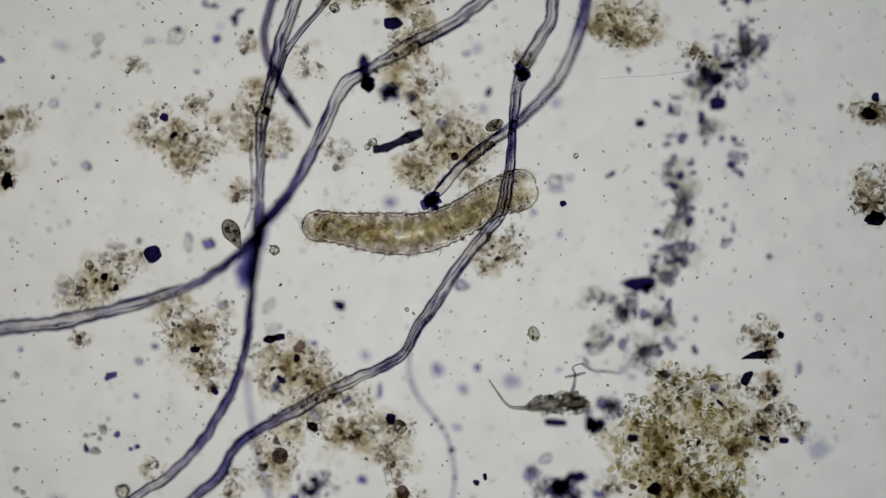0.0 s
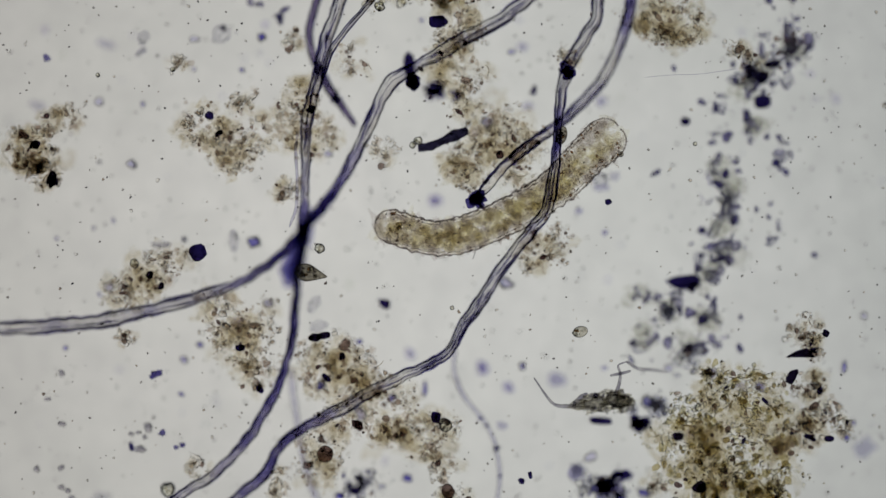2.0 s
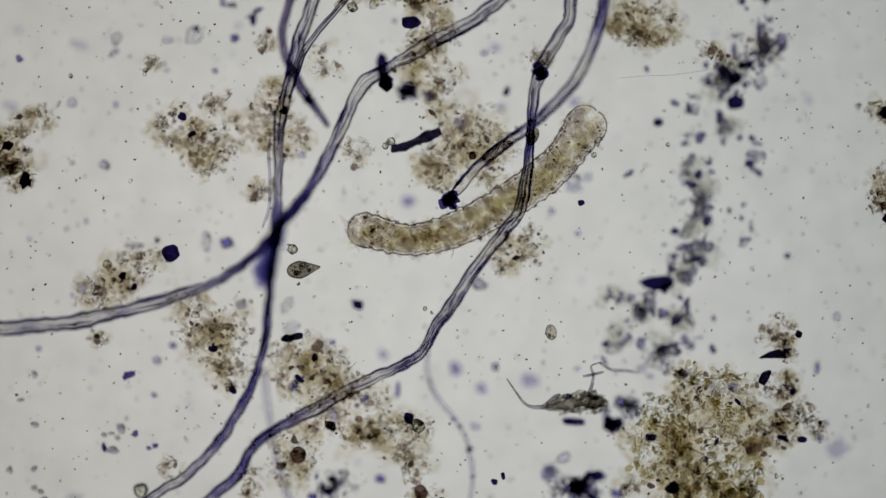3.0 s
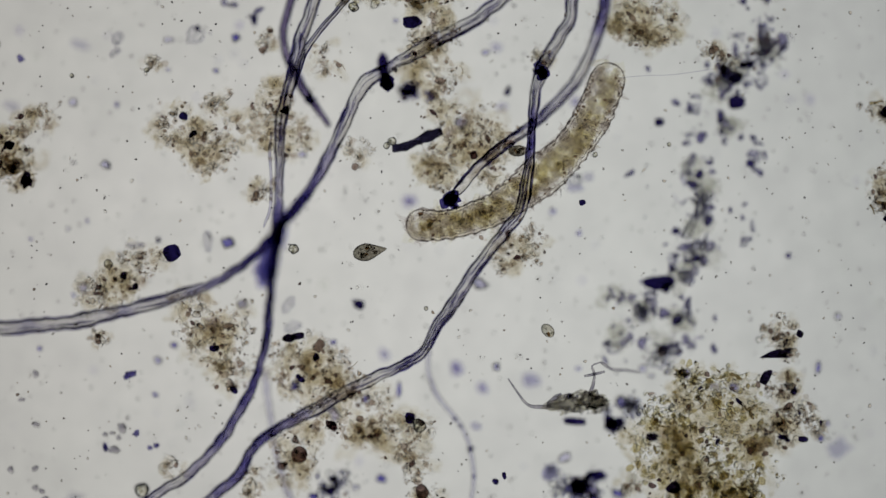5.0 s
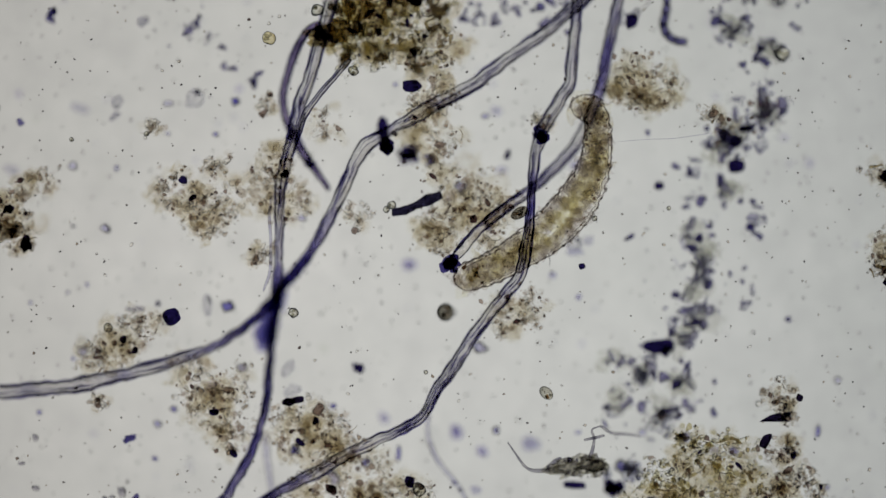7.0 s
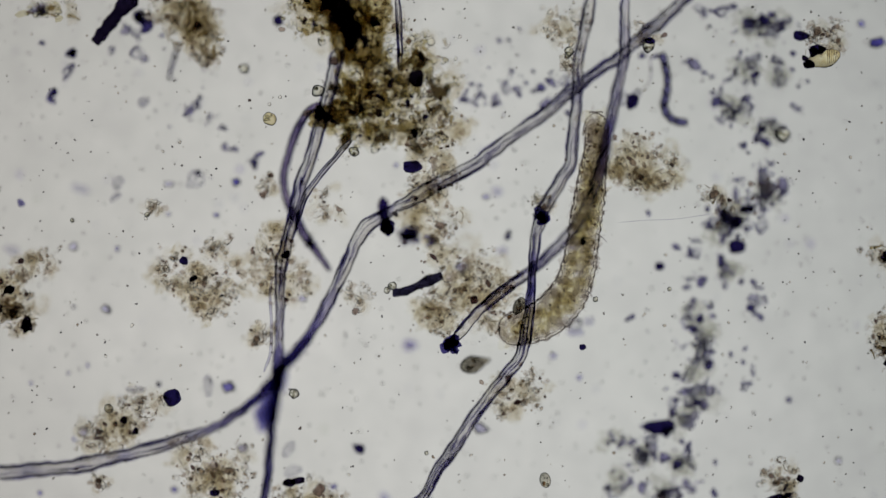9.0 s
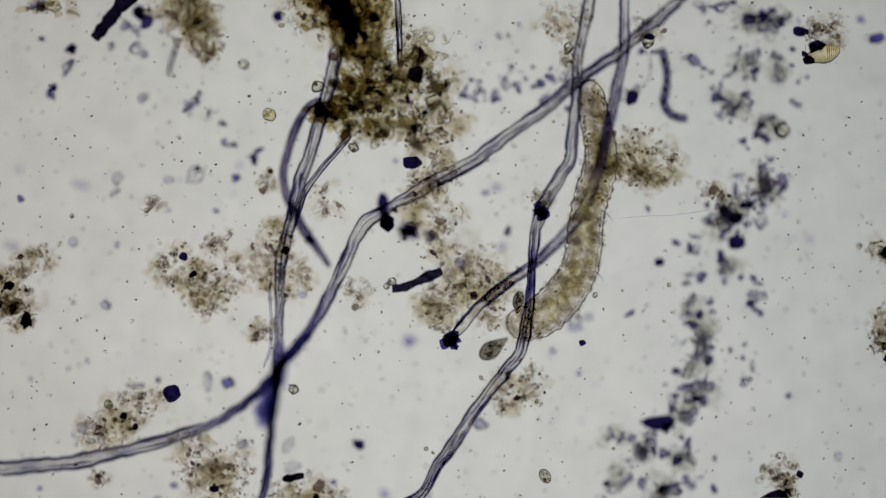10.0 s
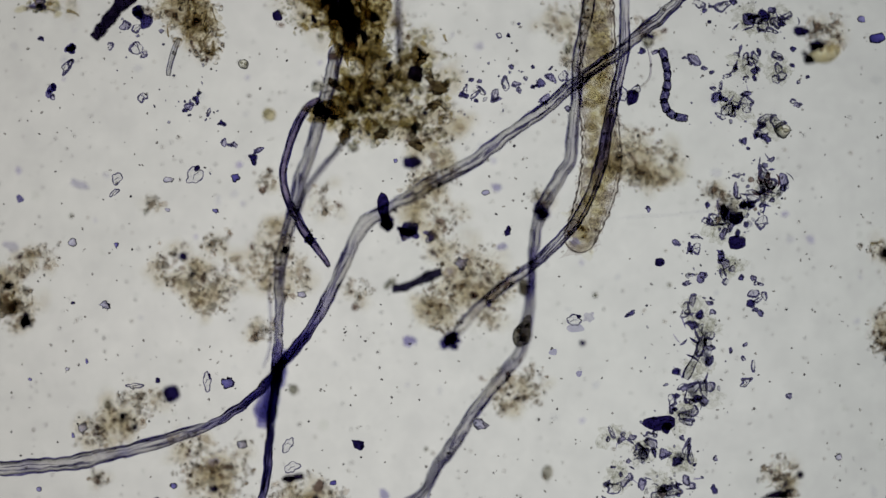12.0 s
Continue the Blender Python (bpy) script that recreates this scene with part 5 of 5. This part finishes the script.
def moulted_skin():
    """The torn husk of a small animal with bristly limbs."""
    ob = thing("moulted_husk", "dark torn husk of a tiny animal with bristly limbs", "husk", "", 985, 715, 36)
    part("body", blob(50, 17, 10, 0.5, 3, 0.1, 3.3, 2.6), M_HUSK, ob)
    for i, (x, y, rx, ry) in enumerate([(28, 4, 24, 15), (-14, -2, 26, 9), (40, -4, 16, 12)]):
        part("scale", blob(rx, ry, 6, 0.55, 3, 0.1 * i, 9.3 + i, 2.6), M_HUSK, ob, place=Matrix.Translation(Vector((x, y, 4 - 5 * i)) * um))
    p = spread(26, 52, 22, 0.1, -20, 10)
    tagged(part("fuzz", grains(p, rng.gamma(4.0, 0.6, len(p)) + 0.6), M_GREY, ob), kind="stuff")

    def limb(pts, w):
        st = to_world(smooth_path(pts, 4.0))
        st[:, :3] -= np.array([985 - 784.0, 441.0 - 715, 36])
        part("limb", tube(st, w, 0.8, 8, 0.1, pts[0][0] * 0.1), M_LIMB, ob)
    limb([(940, 722, 40, 1.4), (910, 722, 42, 1), (895, 714, 44, 0.8), (880, 694, 44, 0.6), (865, 672, 44, 0.4)], 6)
    limb([(1010, 700, 40, 1.2), (1016, 682, 44, 1), (1018, 664, 46, 0.9), (1014, 650, 46, 0.6), (1030, 643, 46, 0.4)], 6)
    limb([(1000, 668, 44, 0.8), (1020, 664, 44, 1), (1036, 660, 40, 0.8)], 5)
    limb([(1030, 644, 40, 0.8), (1050, 656, 30, 1), (1075, 658, 24, 1), (1100, 662, 20, 0.6)], 5)
    limb([(960, 700, 42, 0.6), (950, 705, 42, 1), (935, 718, 42, 0.8)], 8)


moulted_skin()


def dust():
    """Countless tiny specks at two heights."""
    for name, n, z0, z1, r0, mat in (("dust", 820, 38, 50, 1.3, M_SPECK), ("fine_dust", 1100, 0, 14, 1.5, M_SPECK), ("brown_dust", 420, 36, 52, 2.0, M_GRAIN), ("deep_dust", 170, -27, -20, 6.0, M_HAZE)):
        p = np.stack([rng.uniform(-880, 800, n), rng.uniform(-580, 720, n), rng.uniform(z0, z1, n)], 1)
        tagged(part(name, grains(p, np.minimum(rng.gamma(3.0, r0 / 3.0, n) + 0.5, 1.7 * r0)), mat), "countless tiny dark specks in the water", "dust", kind="stuff")



def crumbs():
    """Tiny blue-black bits strewn among the chips."""
    r = np.random.default_rng(61)
    line = np.array([(1270, -230), (1300, -150), (1260, -60), (1310, 60), (1275, 135), (1210, 230), (1200, 330), (1190, 440), (1120, 540), (1110, 610), (1150, 570), (890, -95), (800, -85), (220, -170), (300, -60)], float)
    c = line[r.integers(0, len(line), 330)] + r.normal(0, 1, (330, 2)) * np.array([38, 40])
    p = np.stack([c[:, 0] - 784, 441 - c[:, 1], r.uniform(4, 15, 330)], 1)
    tagged(part("crumbs", grains(p, r.gamma(2.2, 0.7, 330) + 0.6, 0.6), M_CRUMB), "tiny blue-black crumbs strewn among the chips", "dust", kind="stuff")


dust()
crumbs()


# ---- animals ----
N_SEG = 28
# half the width to which each ring's two flanks are built; where the body is narrower they slide over each other
GIRTH = [27.0] + [38.0] * (N_SEG - 2) + [29.0]


def dome(u, cap):
    """The rounding of the tail (cap -1) or the head (1) at u from -1 to 1 along its ring."""
    w0 = 0.34 if cap < 0 else 0.16
    w = max(0.0, (u * cap * 0.5 + 0.5 - w0) / (1 - w0))
    return math.sqrt(1 - 0.985 * w * w)


def half_sleeve(side, wide, length, height, seed, cap=0):
    """One flank of a ring of the body: half a bulging tube, open towards the middle; cap rounds off the tail (-1) or the head (1)."""
    ring, rows = 13, 11
    v, f = [], []
    for i in range(rows):
        u = i / (rows - 1) * 2 - 1
        k = 1.0
        if cap:
            k = dome(u, cap)
        for j in range(ring):
            a = (math.pi - 0.44) * (j / (ring - 1) - 0.5)
            q = k * (1 + 0.03 * noise.noise(Vector((math.cos(a) * 2, math.sin(a) * 2 + u, seed))))
            v.append((u * length / 2, side * wide * q * math.cos(a), height * q * math.sin(a)))
    for i in range(rows - 1):
        for j in range(ring - 1):
            f.append([i * ring + j, i * ring + j + 1, (i + 1) * ring + j + 1, (i + 1) * ring + j])
    return np.array(v), f if side < 0 else [q[::-1] for q in f]


def build_worm():
    worm = thing("worm", "translucent yellowish worm with a clear rounded head lobe, creeping", "worm")
    r = np.random.default_rng(77)
    flanks, guts = [], []
    for i in range(N_SEG):
        cap = -1 if i == 0 else 1 if i == N_SEG - 1 else 0
        length, wide = (42.0 if cap else 32.0), GIRTH[i]
        pair = []
        for side in (-1, 1):
            fl = part("flank", half_sleeve(side, wide, length, 21.0, i * 1.3 + side, cap), M_SKIN, worm)
            us = np.linspace(-1, 1, 13) * (1.0 if cap else 0.74)
            bump = [wide * (1 + 0.085 * noise.noise(Vector((i * 1.7 + u * 1.3, side * 3.0, 5.0))) - (0.0 if cap else 0.028 * u * u * (1 + side * 0.6))) for u in us]
            if cap:
                ks = [dome(u, cap) for u in us]
            else:
                ks = [1.0] * 13
            line = [(u * length / 2, side * b * k, 0.0, 0.75 + 0.5 * abs(noise.noise(Vector((i + u * 0.9, side, 2.0))))) for u, b, k in zip(us, bump, ks)]
            if cap:
                tip = [(cap * (length / 2 - 0.02 * y * y), -side * y, 0.0, 0.9) for y in (0.0, 3.0, 6.0)]
                line = line + tip if cap > 0 else tip[::-1] + line
            # Body wall seen edge-on; the outline refraction would leave is in its colour.
            part("body_wall", tube(line, 3.4, 2.5, 6, 0.3, i * 1.1 + side), M_WALL_OUTLINE, fl, "body wall with its dark outline put into the colour")
            if not cap:
                inner = [(u * length / 2, side * (b - 5.5 - 2.0 * noise.noise(Vector((i * 0.8 + u * 0.4, side, 9.0)))), 2.0, 0.5 + 0.8 * max(0.0, noise.noise(Vector((i * 0.9 + u * 0.45, side, 14.0))) + 0.3)) for u, b in zip(us, bump)]
                part("muscle_layer", tube(inner, 1.5, 2.0, 5, 0.3, i * 2.1 + side), M_MUSCLE, fl, "thin grey line under the skin")
            n = 1 if 2 < i < N_SEG - 7 else 5
            p = np.stack([r.uniform(-0.5, 0.5, n) * length, side * r.uniform(0.35, 0.92, n) * wide, r.uniform(2, 14, n)], 1)
            if i > N_SEG - 7:
                p[:2, 1] = side * wide * r.uniform(0.84, 0.93, 2)
            if cap:
                p[:, 1] *= [dome(2 * q / length, cap) for q in p[:, 0]]
            tagged(part("oil", grains(p, r.gamma(5.0, 0.26, n) + 0.5, 0.8), M_DROP, fl, "dark oil droplets"), kind="stuff")
            n = 11
            p = np.stack([r.uniform(-0.62, 0.62, n) * (26.0 if cap else 32.0), side * r.uniform(0.05, 0.90, n) ** 0.7 * wide, r.uniform(-9, 9, n)], 1)
            if cap:
                p[:, 1] *= [0.85 * dome(max(-1, min(1, 2.5 * q / length)), cap) for q in p[:, 0]]
            tagged(part("flesh", join([moved(blob(r.gamma(5.0, 1.3) + 2.5, r.gamma(5.0, 0.8) + 2.0, 3.0, 0.5, 2, r.uniform(0, 3), i * 5.3 + k * side, 2.0), *c) for k, c in enumerate(p)]), M_FLESH, fl, "pale grey-brown flesh"), kind="stuff")
            pair.append(fl)
        flanks.append(pair)
        g = obj("gut_segment", None, worm)
        full = float(np.interp(i, [0, 1, 4, 8, 16, 20, 24, 27], [0.3, 0.5, 0.9, 1.0, 1.0, 0.8, 0.35, 0.15]))
        n = int(9 + 9 * full)
        q = np.stack([r.uniform(-16, 16, n), r.uniform(-20, 20, n), r.uniform(-8, 8, n)], 1)
        tagged(part("tissue", join([moved(blob(r.gamma(4.0, 2.2) + 2.0, r.gamma(4.0, 1.4) + 1.5, 3.0, 0.45, 2, r.uniform(0, 3), i * 3.1 + k, 2.0), *c) for k, c in enumerate(q)]), M_TISSUE, g, "pale yellowish gut tissue"), kind="stuff")
        n = int(4 + 9 * full)
        q = np.stack([r.uniform(-16, 16, n), r.uniform(-20, 20, n), r.uniform(-7, 9, n)], 1)
        tagged(part("gut_content", grains(q, r.gamma(2.6, 0.85, n) + 0.7, 0.6), M_FOOD, g, "yellow-brown food grains"), kind="stuff")
        if i == 1:
            q = np.stack([r.uniform(-9, 9, 7), r.uniform(-7, 9, 7), r.uniform(0, 6, 7)], 1)
            tagged(part("brown_spot", grains(q, r.uniform(2.5, 5.0, 7), 0.5), M_SCRAP, g, "brown patch near the tail"), kind="stuff")
        guts.append(g)
    for i in (9, 15):
        st = np.array([(0, GIRTH[i] * 0.9, 0, 1.0), (5, GIRTH[i] + 7, 0, 0.8), (12, GIRTH[i] + 15, 0, 0.4)], float) * np.array([-1, -1, 1, 1])
        part("bristle", tube(st, 2.0, 1.0, 6, 0.0), M_FIBRE, flanks[i][0], "fine bristle")
    return worm, flanks, guts


WORM, FLANKS, GUTS = build_worm()


def ciliate(name, label, rx, ry, tail, mat=None, grit=70):
    ob = thing(name, label, "ciliate")
    v, f = ICO[3]
    v = v.copy()
    if tail:
        v[:, 1:] *= (1 - 0.55 * np.clip(v[:, :1], 0, 1) ** 1.4)
        v[:, 0] += 0.45 * np.clip(v[:, 0], 0, 1) ** 3
    part("body", (v * np.array([rx, ry, ry * 0.8]), f), mat or M_CELL, ob)
    r = np.random.default_rng(int(rx * 7))
    q = r.uniform(-1, 1, (grit, 3))
    q = q[np.linalg.norm(q, axis=1) < 0.85] * np.array([rx * 0.95, ry * (0.7 if tail else 0.95), ry * 0.6])
    tagged(part("granules", grains(q, r.uniform(0.8, 2.0, len(q))), M_SPECK, ob, "dark grains inside the cell"), kind="stuff")
    for i in range(9 if grit > 40 else 5):
        k = ry * r.uniform(0.12, 0.3)
        part("vacuole", blob(k * 1.2, k, k * 0.8, 0.15, 2, 0.0, i + rx), (M_DROP, M_RING, M_CELL)[i % 3], ob,
             place=Matrix.Translation(Vector((r.uniform(-0.75, 0.6) * rx, r.uniform(-0.55, 0.55) * ry, r.uniform(-0.1, 0.3) * ry)) * um))
    return ob


CILIATE = ciliate("ciliate", "grey-brown teardrop-shaped ciliate swimming past the fibres", 25, 16, True)
SMALL = ciliate("small_ciliate", "small pale oval ciliate turning on the spot", 14, 10, False, M_CELL_PALE, 24)
GREEN = ciliate("small_ciliate", "small olive oval ciliate nosing about the fibre", 17, 10, False)


# ---- what moves ----
def worm_pose(t, dx, dy, points, z=40.0):
    """The poses at t of the worm, its flanks and its gut, from its middle line (x, y, half width) on the shifted stage."""
    p = smooth_path([(x - dx, y - dy, 0.0, w) for x, y, w in points], 3.0)
    s = np.concatenate([[0], np.cumsum(np.linalg.norm(np.diff(p[:, :2], axis=0), axis=1))])
    u = np.linspace(21.0, s[-1] - 21.0, N_SEG)
    x, y, w = (np.interp(u, s, p[:, k]) for k in (0, 1, 3))
    k = np.ones(3) / 3
    x, y = (np.concatenate([q[:1], np.convolve(q, k, "valid"), q[-1:]]) for q in (x, y))
    a = np.unwrap(np.arctan2(-np.gradient(y), np.gradient(x)))
    root = at(float(x.mean()), float(y.mean()), z)
    mids = [Matrix.LocRotScale(at(float(px), float(py), z) - root, Euler((0, 0, float(an))), None) for px, py, an in zip(x, y, a)]
    sides = [[m @ Matrix.Translation((0, side * max(float(h) - g, -6.0 if g < 38 else -20.0) * um, 0)) for side in (-1, 1)] for m, h, g in zip(mids, w, GIRTH)]
    return t, Matrix.Translation(root), sides, mids


def motions():
    rows = [
        worm_pose(0.0, 0, 0, [(535, 402, 25), (562, 400, 27), (600, 404, 27), (650, 411, 33), (700, 414, 37), (740, 414, 35), (775, 405, 34), (820, 385, 32), (870, 354, 32), (900, 342, 35), (925, 334, 37), (950, 332, 37)]),
        worm_pose(0.5, 0, 0, [(557, 395, 25), (585, 393, 29), (620, 407, 33), (680, 421, 34), (740, 420, 31), (790, 405, 32), (835, 381, 32), (875, 352, 31), (905, 330, 33), (935, 309, 35), (968, 303, 35)]),
        worm_pose(1.0, 0, 0, [(561, 405, 26), (590, 408, 31), (625, 430, 35), (665, 439, 34), (710, 434, 33), (760, 421, 30), (805, 401, 30), (850, 377, 28), (890, 348, 29), (925, 315, 32), (958, 285, 37), (992, 262, 36)]),
        worm_pose(1.5, 0, 0, [(578, 402, 27), (612, 410, 31), (650, 431, 33), (700, 433, 32), (750, 421, 31), (800, 400, 31), (850, 375, 30), (897, 343, 31), (935, 308, 33), (972, 272, 37), (1003, 245, 37)]),
        worm_pose(2.0, 80, -3, [(664, 400, 26), (690, 399, 29), (725, 412, 30), (770, 423, 30), (810, 418, 32), (855, 402, 32), (905, 380, 32), (955, 352, 32), (1000, 318, 34), (1035, 280, 35), (1068, 250, 38), (1097, 226, 37)]),
        worm_pose(3.0, 32, -1.5, [(616, 408, 27), (645, 406, 30), (685, 418, 28), (725, 426, 27), (775, 417, 29), (825, 398, 31), (875, 372, 31), (925, 340, 32), (965, 310, 33), (1000, 277, 31), (1020, 245, 33), (1038, 222, 37), (1057, 196, 36)]),
        worm_pose(5.0, 34, -2, [(719, 399, 26), (745, 398, 28), (790, 399, 25), (840, 385, 27), (885, 366, 28), (925, 337, 32), (962, 308, 37), (1000, 275, 32), (1030, 238, 31), (1050, 205, 33), (1065, 170, 31), (1075, 142, 31), (1087, 114, 31)]),
        worm_pose(5.5, 32, -5, [(726, 395, 26), (752, 395, 27), (800, 390, 25), (850, 374, 28), (895, 354, 30), (930, 328, 34), (965, 303, 36), (1000, 268, 30), (1030, 232, 32), (1052, 195, 30), (1066, 160, 28), (1073, 125, 32), (1078, 93, 31)]),
        worm_pose(6.0, 30.5, -111, [(744, 295, 25), (768, 296, 26), (815, 287, 29), (865, 268, 31), (910, 238, 31), (955, 207, 31), (1000, 172, 32), (1040, 142, 32), (1072, 102, 27), (1079, 60, 23), (1079, 10, 24), (1071, -20, 21), (1050, -40, 21), (1028, -30, 22), (1020, -10, 22)]),
        worm_pose(6.5, 30, -9, [(747, 397, 25), (772, 396, 25), (815, 387, 28), (860, 370, 31), (905, 343, 32), (945, 310, 31), (990, 268, 32), (1030, 228, 31), (1058, 190, 28), (1063, 145, 26), (1060, 105, 22), (1056, 80, 20), (1040, 72, 20), (1010, 82, 20)]),
        worm_pose(7.0, 33.5, 111, [(803, 492, 24), (830, 490, 25), (875, 472, 28), (925, 443, 31), (965, 415, 36), (1005, 378, 37), (1035, 335, 34), (1055, 285, 27), (1058, 235, 24), (1055, 202, 21), (1044, 188, 24), (1010, 192, 25)]),
        worm_pose(7.5, 36, 223, [(846, 577, 24), (872, 575, 26), (915, 565, 27), (950, 546, 32), (985, 520, 37), (1015, 478, 38), (1040, 432, 33), (1055, 385, 28), (1061, 345, 24), (1058, 312, 21), (1046, 294, 26), (1008, 284, 29)]),
        worm_pose(8.4, 35, 254, [(868, 592, 25), (897, 588, 28), (940, 576, 32), (980, 551, 36), (1012, 512, 36), (1032, 465, 31), (1043, 415, 28), (1050, 370, 26), (1053, 325, 23), (1052, 290, 21), (1048, 262, 21), (1040, 235, 21)]),
        worm_pose(9.5, 33.5, 251, [(891, 582, 26), (915, 578, 29), (945, 573, 33), (980, 553, 35), (1008, 520, 33), (1023, 480, 29), (1028, 430, 27), (1032, 385, 28), (1042, 330, 27), (1050, 280, 24), (1057, 235, 21), (1059, 205, 19), (1059, 173, 19)]),
        worm_pose(10.0, 34, 246.5, [(897, 577, 26), (920, 573, 28), (950, 567, 34), (985, 537, 36), (1015, 500, 33), (1032, 455, 32), (1035, 415, 31), (1041, 370, 30), (1053, 330, 31), (1064, 290, 29), (1062, 250, 27), (1053, 215, 26), (1047, 180, 24), (1045, 142, 24)], 38.0),
        worm_pose(10.5, 35.5, 246.5, [(947, 556, 26), (970, 543, 27), (1000, 520, 32), (1028, 475, 32), (1044, 425, 34), (1050, 380, 32), (1050, 335, 28), (1060, 285, 27), (1067, 240, 28), (1064, 205, 29), (1048, 165, 27), (1038, 130, 26), (1036, 90, 26)], 36.0),
        worm_pose(11.0, 35.5, 246.5, [(1008, 502, 26), (1016, 474, 29), (1035, 435, 31), (1046, 390, 32), (1057, 345, 34), (1065, 300, 34), (1064, 255, 34), (1060, 205, 32), (1052, 160, 32), (1042, 110, 28), (1040, 70, 26), (1043, 40, 25)], 27.0),
        worm_pose(11.5, 35.5, 246.5, [(1012, 481, 27), (1020, 452, 29), (1038, 415, 32), (1052, 375, 33), (1060, 330, 34), (1064, 285, 35), (1062, 240, 33), (1058, 190, 31), (1055, 140, 29), (1052, 95, 27), (1050, 50, 26), (1048, 10, 26), (1046, -25, 26)], 21.0),
        worm_pose(12.0, 34, 246.5, [(1019, 446, 26), (1027, 418, 28), (1043, 380, 31), (1056, 340, 34), (1064, 295, 35), (1064, 250, 34), (1060, 205, 33), (1057, 160, 33), (1058, 110, 32), (1058, 60, 30), (1058, 10, 28), (1056, -35, 27), (1055, -78, 27)], 16.0)]
    walk(WORM, [(t, m) for t, m, _, _ in rows])
    for i in range(N_SEG):
        walk(GUTS[i], [(t, mids[i]) for t, _, _, mids in rows])
        for k in (0, 1):
            walk(FLANKS[i][k], [(t, sides[i][k]) for t, _, sides, _ in rows])

    def swim(t, x, y, yaw, pitch=0.0, z=44.0):
        return t, Matrix.LocRotScale(at(x, y, z), Euler((0, radians(pitch), radians(yaw))), None)
    walk(CILIATE, [swim(0.0, 410, 411, -62), swim(0.5, 424, 436, -60), swim(1.0, 433, 462, -52), swim(1.5, 444, 486, -38), swim(2.0, 464, 486, -12), swim(2.5, 484, 485, 12),
                   swim(3.0, 500, 479, 8), swim(4.8, 603, 452, 10), swim(5.5, 648, 443, 5), swim(6.0, 684, 443, -12), swim(6.5, 712, 447, -15, 25, 34), swim(7.0, 756, 442, 0, 62, 20),
                   swim(7.5, 769, 427, 10, 58, 18), swim(9.5, 819, 382, 22, 10, 26), swim(10.5, 850, 366, 48, 0, 34), swim(11.2, 865, 361, 52, 0, 26), swim(12.0, 890, 344, 70, 0, 20)])
    walk(SMALL, [swim(0.0, 945, 591, 110), swim(0.5, 946, 591, 75), swim(1.0, 946, 591, 40), swim(1.5, 947, 591, 5), swim(2.5, 946, 590, 50), swim(3.2, 942, 590, 110),
                 swim(5.5, 935, 586, 135), swim(6.5, 934, 584, 140), swim(9.5, 930, 597, 100), swim(10.5, 932, 595, 140), swim(11.2, 933, 592, 100), swim(12.0, 934, 590, 80)])
    walk(GREEN, [swim(0.0, 875, 222, 25), swim(0.5, 880, 220, 40), swim(1.0, 900, 235, 80), swim(1.5, 915, 243, 80), swim(2.5, 912, 243, 70), swim(3.2, 910, 245, 60),
                 swim(4.8, 887, 267, 5), swim(5.5, 876, 273, 0), swim(6.5, 880, 277, 10), swim(7.0, 886, 266, 30), swim(7.5, 884, 275, 40), swim(9.5, 884, 288, 70), swim(10.5, 883, 276, 80),
                 swim(11.2, 893, 262, 90), swim(12.0, 893, 262, 100)])


motions()
